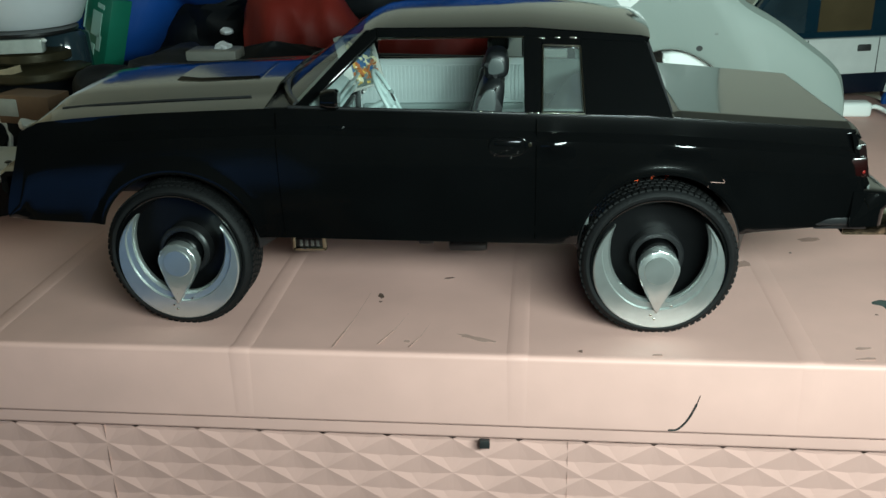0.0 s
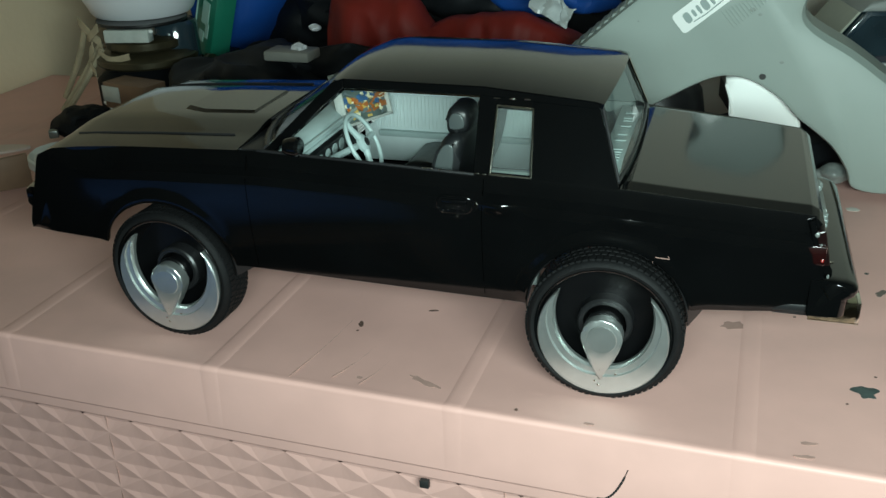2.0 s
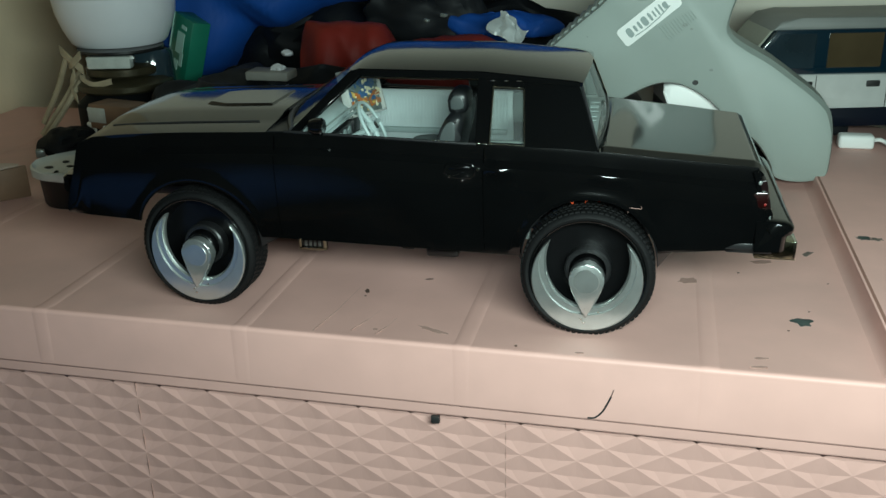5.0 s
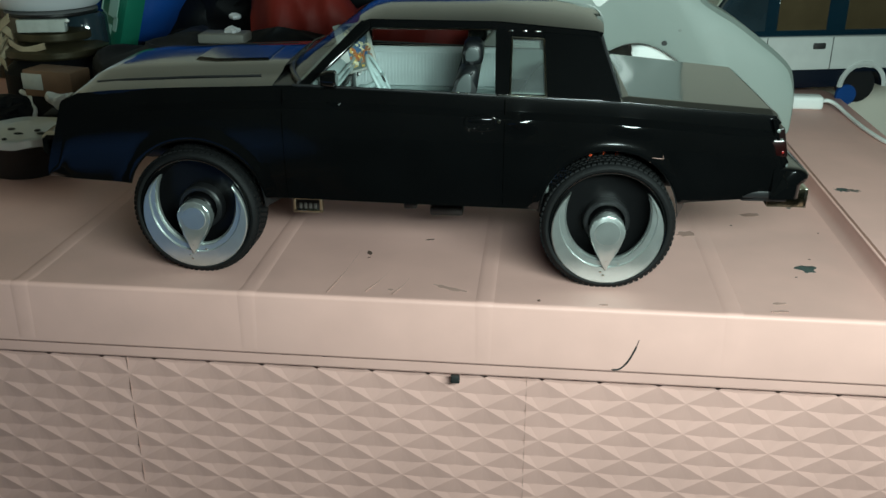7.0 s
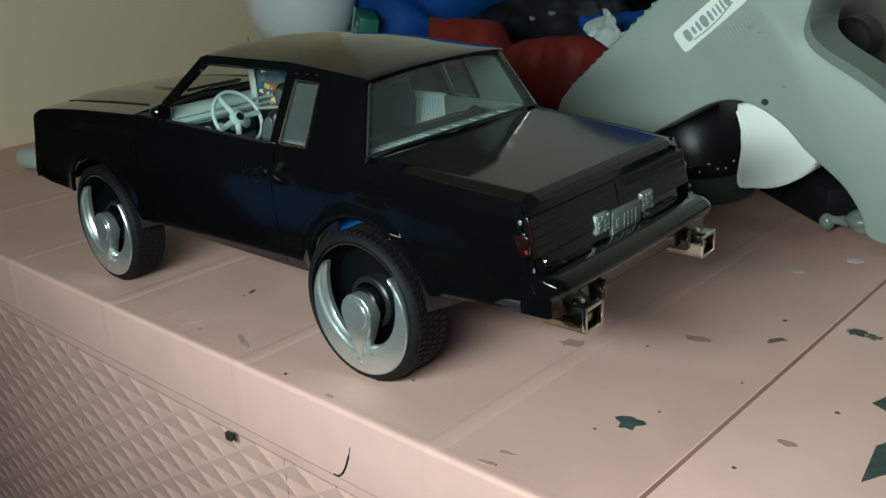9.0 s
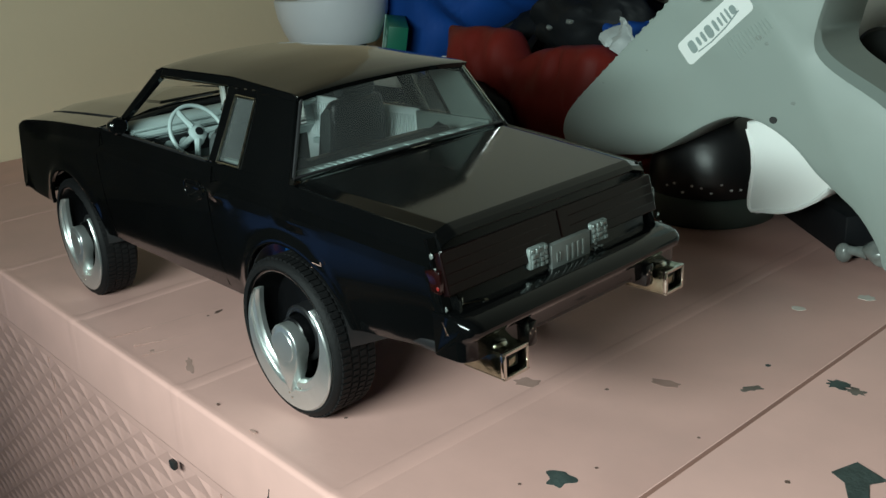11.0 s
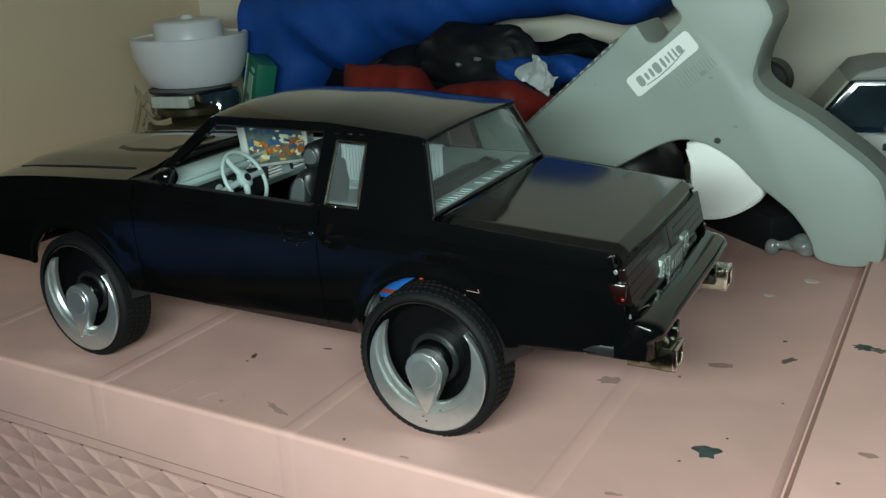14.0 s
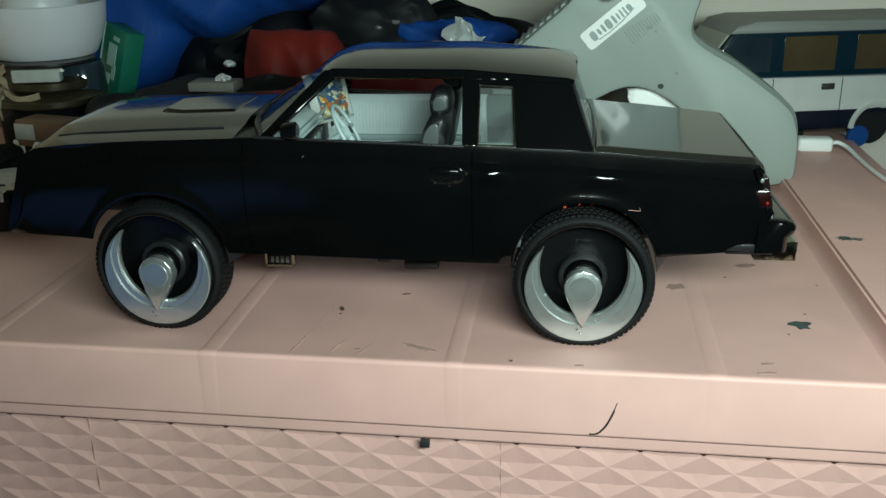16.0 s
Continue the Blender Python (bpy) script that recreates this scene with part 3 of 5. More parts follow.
# off-centre hood scoop with a dark mouth towards the windscreen
bm = B()
base = [(-4.5, 27), (4, 23.2), (20.5, 23.2), (20.5, 49.0), (4, 49.0), (-4.5, 45.6)]
crest = [(-2.4, 29.5), (3.6, 26.8), (18.4, 26.8), (18.4, 45.8), (3.6, 45.8), (-2.4, 43.1)]
lo = [bm.verts.new((u, v, 53.6)) for u, v in base]
hi = [bm.verts.new((u, v, 55.4 + 0.03 * (u + 2) + 0.25 * (1 - ((v - VC) / 9.5) ** 2))) for u, v in crest]
bm.faces.new(lo)
bm.faces.new(hi)
for i in range(6):
    bm.faces.new((lo[i], lo[(i + 1) % 6], hi[(i + 1) % 6], hi[i]))
part("hood_scoop", bm, PAINT, car, "black raised hood scoop", smooth=20)
for v in (12.2, 60.4):
    bm = tube(B(), [(u, v, hood_z(u, (v - VC) / (lerp(W, u) - 2.55)) + 0.05) for u in (-26, -18, -10, 0, 10, 20)], 0.35, 8)
    part("hood_groove", bm, BLACK, car)
# nose, grille and front bumper
bm = B()
rows = []
for z, u in ((48.4, -32.4), (47, -33.2), (43.4, -34.3), (40.0, -35.5), (36.5, -36.9)):
    rows.append([(u - 0.8 + 0.7 * abs(s) ** 6, VC + s * 32.2, z) for s in ss])
grid(bm, rows)
thicken(bm, 1.2)
part("nose_panel", bm, PAINT, car)
bm = B()
for i in range(15):
    v = VC - 11.2 + i * 1.6
    box(bm, -35.9, -34.6, v - 0.25, v + 0.25, 37.2, 46.8)
box(bm, -36.2, -34.4, VC - 12.4, VC + 12.4, 46.6, 47.6, 0.2)
box(bm, -36.2, -34.4, VC - 12.4, VC + 12.4, 36.6, 37.4, 0.2)
part("grille", bm, BLACK, car, smooth=0)
for v in (13.0, 20.4, 52.2, 59.6):
    bm = box(B(), -35.0, -33.0, v - 3.4, v + 3.4, 38.2, 45.6, 0.4)
    part("headlight", bm, CLEAR_LAMP, car, "clear square headlight")
bm = B()
rows = []
for u0, z in ((-34, 38.4), (-41.8, 38.2), (-43.2, 37.2), (-43.4, 33.6), (-42.2, 32.3), (-38.4, 31.6), (-39.2, 27.2), (-38.2, 26.2), (-31, 25.8)):
    rows.append([(u0 + 2.6 * abs(s) ** 8, VC + s * 31.6, z) for s in [-1, -0.97, -0.92, -0.85, -0.7, -0.4, 0, 0.4, 0.7, 0.85, 0.92, 0.97, 1]])
grid(bm, rows)
thicken(bm, 1.4)
part("front_bumper", bm, PAINT, car, "black front bumper")
# trunk lid: a flat panel with sloping borders
bm = B()
rows = []
for u in [116.5, 117.4, 118.4, 124, 132, 140, 148, 153, 155.6, 155.9, 156.4, 157.2]:
    row = []
    for q in (-1, -0.97, -0.93, -0.895, -0.884, -0.876, -0.86, -0.5, 0, 0.5, 0.86, 0.876, 0.884, 0.895, 0.93, 0.97, 1):
        edge = max(0.0, (abs(q) - 0.88) / 0.12)
        z = 51.5 - 0.086 * (u - 115) - 1.05 * edge - 0.5 * max(0.0, u - 155.7) - 0.35 * max(0.0, 118 - u)
        row.append((u, VC + q * (lerp(W, u) - 2.45), z))
    rows.append(row)
rows.append([(158.0, p[1], p[2] - 0.9) for p in rows[-1]])
grid(bm, rows)
thicken(bm, 0.9)
part("trunk_lid", bm, PAINT, car, "glossy black flat trunk lid", smooth=9)
# panel between rear window and trunk lid
bm = B()
grid(bm, [[(u, VC + s * (lerp(W, u) - 2.55), lerp(ZS, u) + 0.9 * (1 - abs(s) ** 2.6) - 0.25) for s in ss] for u in (115.0, 115.8, 116.6)])
thicken(bm, 0.8)
part("tail_panel", bm, PAINT, car)

# tail: dark lens band, clear lamps, plate, red corner lamps
bm = B()
rows = []
for z, u in ((46.6, 157.0), (44.0, 157.8), (40, 158.7), (36.5, 159.6), (33.0, 160.6), (29.0, 160.6)):
    rows.append([(u - 0.9 * abs(s) ** 6, VC + s * 31.8, z) for s in ss])
grid(bm, rows)
thicken(bm, 1.0)
part("rear_panel", bm, PAINT, car, "glossy black rear panel", smooth=35)
for sgn in (-1, 1):
    lean = Matrix.Translation((158.7, 0, 40)) @ Matrix.Rotation(radians(-13), 4, "Y")
    bm = box(B(), -1.0, 0.9, VC + sgn * 15.6 - 15.55, VC + sgn * 15.6 + 15.55, -3.8, 4.2, 0.3, 2, lean)
    lens = part("tail_lamp", bm, TAIL, car, "dark red ribbed tail lamp band", smooth=0)
    for i in range(3):
        z = -2.0 + i * 2.0
        part("rib", box(B(), 0.6, 1.0, VC + sgn * 17 - 13.8, VC + sgn * 17 + 13.4, z, z + 0.22, 0.08, 2, lean), TAIL, lens)
    bm = box(B(), 155.2, 159.3, VC + sgn * 30.75 - 1.5, VC + sgn * 30.75 + 1.5, 36.8, 41.2, 0.5)
    corner = part("corner_lamp", bm, TAIL_SIDE, car, "deep red corner lamp")
    part("bulb", lump(B(), (158.6, VC + sgn * 32.1, 38.0), (0.4, 0.3, 0.45), 8), RED, corner)
    # Silver flecks set on the scuffed rear corner as its glints.
    rnd = random.Random(8 + sgn)
    for i in range(11):
        z = rnd.choice((28.0, 30.0, 33.0, 34.5, 42.5, 44.0)) + rnd.uniform(-1.2, 1.2)
        r = rnd.choice((0.14, 0.18, 0.22, 0.5)) if z > 41 else rnd.uniform(0.12, 0.3)
        bm = lump(B(), (157.2 + 0.34 * max(0.0, 44 - z) + rnd.uniform(-0.4, 0.4), VC + sgn * (31.9 + rnd.uniform(-0.3, 0.2)), z), (r, 0.2, r * rnd.uniform(0.6, 1.7)), 5)
        part("glint_chip", bm, PLATE, car)
for v0, v1 in ((25.9, 31.2), (44.4, 49.8)):
    bm = box(B(), 158.2, 160.8, v0, v1, 35.0, 39.4, 0.5)
    rnd = random.Random(int(v0))
    for i in range(4):
        for j in range(4):
            box(bm, 160.6, 160.9 + rnd.uniform(0, 0.35), v0 + 0.4 + i * 1.2, v0 + 1.3 + i * 1.2 + rnd.uniform(0, 0.2), 35.3 + j * 1.0, 36.1 + j * 1.0, 0.12)
    part("reversing_lamp", bm, CLEAR_LAMP, car, "clear faceted reversing lamp")
bm = box(B(), 159.0, 161.1, 31.8, 43.6, 32.0, 38.6, 0.25)
number_plate = part("number_plate", bm, PLATE, car, "silver plate with small raised bars")
for i, v in enumerate((33.4, 34.2, 36.6, 38.2, 39.8, 41.4)):
    bm = box(B(), 161.0, 161.3, v - (0.25 if i < 2 else 0.42), v + (0.25 if i < 2 else 0.42), 34.2 if i > 1 else 34.8, 37.4 if i > 1 else 36.8, 0.12)
    part("bar", bm, PLATE, number_plate)
# Small glints right of the plate, modelled as silver flecks.
rnd = random.Random(61)
for i in range(7):
    v, z = rnd.uniform(44.6, 47.8), rnd.uniform(31.6, 34.8)
    part("glint_chip", box(B(), 160.4, 160.9, v, v + rnd.uniform(0.25, 0.9), z, z + rnd.uniform(0.2, 0.5), 0.08), PLATE, car)
# rear bumper: a bar rounded off at both ends, thinner between the two guards
bm = B()
prof = [(157, 33.9), (161.5, 33.7), (164.4, 33.3), (166.0, 32.6), (166.8, 31.7), (166.9, 30.7), (166.5, 29.8), (165.5, 29.3), (165.2, 28.7), (164.9, 25.2), (157, 25.0)]
rows = []
for s in [-1, -0.995, -0.98, -0.96, -0.93, -0.9, -0.5, -0.485, -0.47, 0, 0.47, 0.485, 0.5, 0.9, 0.93, 0.96, 0.98, 0.995, 1]:
    e = max(0.0, (abs(s) - 0.9) / 0.1)
    back, squeeze = 3.0 * (1 - math.sqrt(max(0.0, 1 - e * e))), 1 - 0.12 * e ** 4
    thin = max(0.0, min(1.0, (0.5 - abs(s)) / 0.03))
    rows.append([(max(156.5, u - back * (u - 157) / 9.8), VC + s * 32.5, 29.8 + (z - 29.8) * (squeeze if z > 29.8 else 1) + (1.3 * thin if z < 26 else 0)) for u, z in prof])
vs = grid(bm, rows)
for row in (vs[0], vs[-1]):
    bm.faces.new(row)
for i in range(len(vs) - 1):
    bm.faces.new((vs[i][0], vs[i][-1], vs[i + 1][-1], vs[i + 1][0]))
bmesh.ops.recalc_face_normals(bm, faces=bm.faces)
part("rear_bumper", bm, PAINT, car, "glossy black rear bumper with rounded scuffed ends", smooth=40)
for v0, v1 in ((18.6, 21.0), (55.2, 57.8)):
    bm = box(B(), 160.5, 166.4, v0, v1, 23.6, 28.4, 0.4)
    guard = part("bumper_guard", bm, PAINT, car)
    for k in range(3):
        part("glint", lump(B(), (166.3, v0 + 0.4 + 0.7 * k, 26.4 + 0.6 * (k % 2)), (0.2, 0.2, 0.3), 5), CHROME, guard)
for pts in (((159.6, 8.0, 34.0), (160.6, 10.4, 33.95), (161.4, 13.4, 33.8)), ((161.0, 12.2, 33.85), (161.9, 13.2, 33.75)), ((160.2, 8.2, 34.0), (159.9, 8.6, 35.2)), ((159.4, 3.9, 32.0), (160.2, 3.8, 30.8), (160.8, 3.9, 29.6))):
    part("scratch", tube(B(), pts, 0.12, 5), CHROME, car)
part("scratch", tube(B(), [(124.4, 1.3, 35.3), (124.4, 1.25, 36.6), (126.2, 1.2, 36.5), (127.9, 1.2, 36.4), (127.6, 1.2, 37.2)], 0.09, 5), STAIN, car)
bm = B()
box(bm, 150, 162, 6, 66, 23.6, 26.0, 0.5)
part("rear_valance", bm, BLACK, car)

# cabin sides: pillars and rails as slabs lying on the tilted window plane
def gv(z):
    return 4.3 + (z - 52.0) * 0.525


def slab(name, pts, sgn, mat=PAINT, t=1.3, out=0.0, label="", bev=0.25, parent=None):
    bm = B()
    lo, hi = [], []
    for u, z in pts:
        v = gv(z)
        a, b = (u, v - out, z), (u, v + t * 0.885, z - t * 0.465)
        if sgn > 0:
            a, b = (a[0], 2 * VC - a[1], a[2]), (b[0], 2 * VC - b[1], b[2])
        lo.append(bm.verts.new(a))
        hi.append(bm.verts.new(b))
    n = len(pts)
    f0, f1 = bm.faces.new(lo), bm.faces.new(hi)
    for i in range(n):
        bm.faces.new((lo[i], lo[(i + 1) % n], hi[(i + 1) % n], hi[i]))
    if bev:
        bmesh.ops.bevel(bm, geom=list(f0.edges), offset=bev, segments=2, affect="EDGES", profile=0.5)
    return part(name, bm, mat, parent or car, label, 20)


for sgn in (-1, 1):
    slab("windscreen_pillar", [(31.0, 52.8), (34.0, 52.8), (50.2, 67.3), (50.0, 69.2), (47.6, 69.0)], sgn)
    slab("roof_rail", [(50.2, 67.3), (84.0, 67.3), (110.2, 65.6), (110.2, 67.0), (84.0, 69.0), (50.0, 69.2)], sgn)
    slab("door_pillar", [(83.6, 51.4), (87.6, 51.4), (87.6, 67.2), (83.2, 67.4)], sgn)
    slab("quarter_panel", [(96.6, 51.0), (116.2, 50.6), (110.4, 65.9), (95.6, 66.6)], sgn)
    slab("quarter_rail", [(87.4, 65.0), (96.0, 64.8), (95.8, 66.9), (87.4, 67.4)], sgn)
    slab("quarter_sill", [(87.4, 50.4), (97.0, 50.2), (97.0, 52.0), (87.4, 52.2)], sgn)
    q = slab("quarter_window", [(87.4, 51.6), (97.0, 51.4), (96.0, 65.2), (87.4, 65.5)], sgn, HAZY_GLASS, 0.3, -0.55, "clear quarter window in a chrome-edged frame", 0)
    for a, b in (((87.5, 51.7), (96.8, 51.5)), ((96.8, 51.5), (95.8, 65.1)), ((95.8, 65.1), (87.6, 65.4)), ((87.6, 65.4), (87.5, 51.7))):
        bm = tube(B(), [(u, gv(z) - 0.15 if sgn < 0 else 2 * VC - gv(z) + 0.15, z) for u, z in (a, b)], 0.3, 8)
        part("trim", bm, CHROME, q)
    bm = tube(B(), [(u, VC + sgn * (lerp(W, u) - 2.3), z) for u, z in ((30.5, 53.6), (45, 53.1), (65, 52.4), (84, 51.7))], 0.4, 8)
    part("belt_trim", bm, BLACK, car)
    bm = tube(B(), [(50.6, gv(67.0) if sgn < 0 else 2 * VC - gv(67.0), 67.1), (70, gv(67.0) if sgn < 0 else 2 * VC - gv(67.0), 67.1), (83.4, gv(67.0) if sgn < 0 else 2 * VC - gv(67.0), 67.1)], 0.22, 6)
    part("drip_rail", bm, CHROME, car)
    # Chrome lumps put along belt and roof rail as sparkles of the lamp.
    rnd = random.Random(77)
    for i in range(16):
        u = rnd.uniform(72, 95) if i < 11 else rnd.uniform(86, 97)
        z = lerp([(30.5, 53.6), (84, 51.7), (97, 51.2)], u) + 0.35 if i < 11 else 66.9
        v = VC + sgn * (lerp(W, u) - 2.0) if i < 11 else (gv(z) - 0.2 if sgn < 0 else 2 * VC - gv(z) + 0.2)
        part("sparkle_fleck", lump(B(), (u, v, z), (rnd.uniform(0.25, 0.8), 0.16, rnd.uniform(0.14, 0.24)), 6), CHROME, car)
    # door: shut line, handle, lock, mirror
    door = new("door")
    door.parent = car
    tagged(door, "glossy black door with a recessed handle and chrome lumps as its glints")
    near = -1 if sgn < 0 else 1
    for u in (27.5, 86.2):
        bm = tube(B(), [(u, side_point(u, k, sgn)[1] + near * 0.02, side_point(u, k, sgn)[2]) for k in (0.04, 0.2, 0.4, 0.6, 0.8, 0.9, 0.97)], 0.10, 6)
        part("shut_line", bm, SHUT, door)
    v = VC + sgn * 35.0
    ring = [(79.9 + 4.1 * math.copysign(abs(math.cos(2 * math.pi * i / 28)) ** 0.6, math.cos(2 * math.pi * i / 28)), v + sgn * 0.12, 45.0 + 2.1 * math.copysign(abs(math.sin(2 * math.pi * i / 28)) ** 0.7, math.sin(2 * math.pi * i / 28))) for i in range(29)]
    part("handle_recess", tube(B(), ring, 0.2, 8), PAINT, door, "rounded rim of the handle recess")
    bm = box(B(), 77.0, 82.8, v - 0.35 + sgn * 0.1, v + 0.35 + sgn * 0.1, 45.0, 46.2, 0.25, 2)
    part("handle", bm, PAINT, door)
    # Tiny chrome lumps stand for the highlights round the handle.
    rnd = random.Random(31)
    for i in range(5):
        part("glint", lump(B(), (77.2 + i * 1.2, v + sgn * 0.12, 44.2 + rnd.uniform(-0.9, 0.9)), (0.16, 0.14, 0.14), 5), CHROME, door)
    for hu, hz in ((77.0, 42.9), (80.6, 42.2), (82.4, 43.0)):
        part("glint", lump(B(), (hu, v + sgn * 0.15, hz), (0.2, 0.16, 0.18), 6), CHROME, door)
    bm = tube(B(), [(84.8, v, 45.4), (84.8, v + sgn * 0.3, 45.4)], 0.45, 10)
    part("lock", bm, CHROME, door)
    bm = B()
    lathe(bm, [(0.3, -2.6), (2.1, -2.2), (2.7, -0.6), (2.8, 1.2), (2.2, 1.8)], 20, "X", (40.6, VC + sgn * 33.4, 55.4))
    bmesh.ops.scale(bm, vec=(1, 0.9, 0.85), verts=bm.verts, space=Matrix.Translation((-40.6, -(VC + sgn * 33.4), -55.4)))
    mirror = part("wing_mirror", bm, PAINT, door, "small rounded black wing mirror")

# roof
bm = B()
rows = []
for u in [47.2, 48.4, 50, 54, 60, 68, 76, 84, 92, 100, 106, 109, 110.6, 111.2]:
    zr = lerp([(47, 68.4), (50, 69.4), (84, 69.2), (110, 67.2), (112, 66.4)], u)
    w = VC - gv(zr) + 0.3
    cr = lerp([(47, 1.0), (52, 2.2), (80, 2.7), (105, 2.2), (112, 1.2)], u)
    rows.append([(u - (1.6 * (1 - s * s) if u < 49 else 0) + (1.2 * (1 - s * s) if u > 110 else 0), VC + s * w, zr + cr * (1 - abs(s) ** 2.4)) for s in ss])
grid(bm, rows)
thicken(bm, 1.2)
part("roof", bm, PAINT, car, "glossy black roof", smooth=30)

# windscreen and rear window
bm = B()
rows = []
for k in [i / 8 for i in range(9)]:
    ua, za = 32.2 + (48.2 - 32.2) * k, 53.2 + (68.8 - 53.2) * k
    w = VC - gv(za) - 0.4
    rows.append([(ua - 7.5 * (1 - k * 0.75) * (1 - s * s), VC + s * w, za + 1.3 * (1 - s * s)) for s in [i / 6 - 1 for i in range(13)]])
grid(bm, rows)
part("windscreen", bm, GLASS, car, "clear windscreen")
bm = B()
rows = []
for k in [i / 6 for i in range(7)]:
    ua, za = 115.6 + (110.2 - 115.6) * k, 51.6 + (66.2 - 51.6) * k
    w = VC - gv(za) - 1.2
    rows.append([(ua + 1.4 * (1 - s * s), VC + s * w, za + 0.9 * (1 - s * s) * (0.6 + k)) for s in [i / 6 - 1 for i in range(13)]])
grid(bm, rows)
rear_window = part("rear_window", bm, FILMY_GLASS, car, "clear rear window showing the parcel shelf")
for s in (-1, 1):
    bm = tube(B(), [(115.8, VC + s * (VC - gv(51.6) - 1.2), 51.7), (110.6, VC + s * (VC - gv(66.2) - 1.2), 66.3)], 0.4, 8)
    part("trim", bm, BLACK if s < 0 else CHROME, rear_window)
bm = tube(B(), [(p[0] + 0.2, p[1], p[2]) for p in rows[0]], 0.35, 8)
part("trim", bm, BLACK, rear_window)
bm = tube(B(), [(24.6 + 7.5 * s * s, VC + s * 30.5, 54.4 - 0.9 * s * s) for s in [i / 6 - 1 for i in range(13)]], 0.9, 8)
part("cowl_trim", bm, BLACK, car)
for v in (22, 44):
    bm = tube(B(), [(25.6, v, 55.4), (27.0, v + 8, 56.6), (30.5, v + 15, 57.2)], 0.25, 6)
    part("wiper", bm, BLACK, car)

bm = box(B(), 24.0, 33.5, 5.2, 67.4, 51.6, 53.2, 0.3)
part("cowl_panel", bm, BLACK, car)

# interior: tub, far door card with ribs, dash, wheel, seats, shelf
bm = B()
box(bm, 28, 93, 5.5, 67.1, 27.5, 29.0)
part("floor_pan", bm, SEAT, car)
for sgn in (-1, 1):
    v = VC + sgn * 30.2
    card = part("door_card", box(B(), 33, 86, v - 0.6, v + 0.6, 30, 52.4 if sgn > 0 else 49.0, 0.3), LINING, car, "pale grey ribbed door lining" if sgn > 0 else "", smooth=30)
    part("armrest", box(B(), 38, 84, v - 1.8 * (sgn > 0) - 0.4, v + 1.8 * (sgn < 0) + 0.4, 38.0, 39.8, 0.4), GREY_IN, card)
    if sgn > 0:
        rib = mesh_of("lining_rib", box(B(), -0.3, 0.3, -0.4, 0.4, 40.5, 50.6), LINING, 0)
        for i in range(44):
            r = new("lining_rib", rib)
            r.parent = card
            r.location = ((36.8 + i * 1.1) * MM, (v - 0.6) * MM, 0)
bm = B()
prof = [(31.5, 45), (31.5, 54.0), (34, 54.8), (38.5, 54.0), (40.0, 52.6), (40.2, 50.6), (38.0, 49.8), (38.6, 44.0), (35, 41)]
prism(bm, prof, 6.5, 66.0, "Y", 0.4)
dash = part("dashboard", bm, GREY_IN, car, "pale grey dashboard with vents")
for z, d0 in ((53.0, 40.4), (51.4, 40.6)):
    bm = tube(B(), [(d0, 7, z), (d0 + 0.3, 36, z + 0.2), (d0, 65.5, z)], 0.45, 8)
    part("dash_moulding", bm, GREY_IN, dash)
bm = B()
box(bm, 38.2, 41.0, 12.5, 33, 44.6, 49.6, 0.4)
dials = part("dial_panel", bm, SEAT, dash, "black instrument panel")
for v in (16, 20.5, 25, 29.5):
    part("dial", lathe(B(), [(0.2, 40.9), (1.5, 40.9), (1.6, 41.2), (0.2, 41.3)], 16, "X", (0, v, 47.4)), GREY_IN, dials)
part("radio", box(B(), 38.2, 41.0, 34.5, 41.5, 42.0, 49.4, 0.3), SEAT, dash)
for v0 in (7.5, 44.0, 56.0):
    bm = B()
    for i in range(5):
        box(bm, 38.4, 39.9, v0, v0 + 5.6, 45.0 + i * 0.95, 45.5 + i * 0.95)
    part("vent", bm, WHITE, dash)
    part("vent_hole", box(B(), 38.2, 39.3, v0 - 0.4, v0 + 6.0, 44.6, 49.8, 0.1), SEAT, dash)
# steering wheel
sw = new("steering_wheel")
sw.parent = car
sw.matrix_local = pose(51.5 * MM, 19.4 * MM, 51.6 * MM, 0, 62, 4)
tagged(sw, "pale grey three-spoke steering wheel")
bm = B()
tube(bm, [(7.6 * math.cos(2 * math.pi * i / 40), 7.6 * math.sin(2 * math.pi * i / 40), 0) for i in range(41)], 0.55, 10)
part("wheel_rim", bm, GREY_IN, sw)
bm = B()
lathe(bm, [(0.5, -0.9), (2.3, -0.7), (2.5, 0.2), (1.6, 0.8), (0.6, 1.0)], 24)
part("wheel_hub", bm, GREY_IN, sw)
bm = lathe(B(), [(0.2, 0.9), (1.1, 0.9), (1.1, 1.15), (0.2, 1.2)], 16)
part("horn_button", bm, SEAT, sw)
for a in (90, -25, 205):
    bm = B()
    c, s = math.cos(radians(a)), math.sin(radians(a))
    tube(bm, [(2 * c, 2 * s, 0), (4.5 * c, 4.5 * s, -0.1), (7.4 * c, 7.4 * s, 0)], [0.9, 0.75, 0.8], 8)
    part("spoke", bm, GREY_IN, sw)
bm = tube(B(), [(0, 0, -0.5), (0, 0, -12)], 0.9, 10)
part("column", bm, GREY_IN, sw)
# little framed picture board above the dash
board = new("dash_screen")
board.parent = car
board.matrix_local = pose(40.6 * MM, 47.0 * MM, 55.4 * MM, -7, -16, -8)
tagged(board, "small clear framed board with blue and orange patches above the dashboard")
bm = box(B(), -1.2, 0.0, -11.6, 11.6, -6.8, 6.8, 0.3)
part("backing", bm, material("teal_card", (0.10, 0.14, 0.13), 0.4, var=0.3, var_scale=200), board)
bm = B()
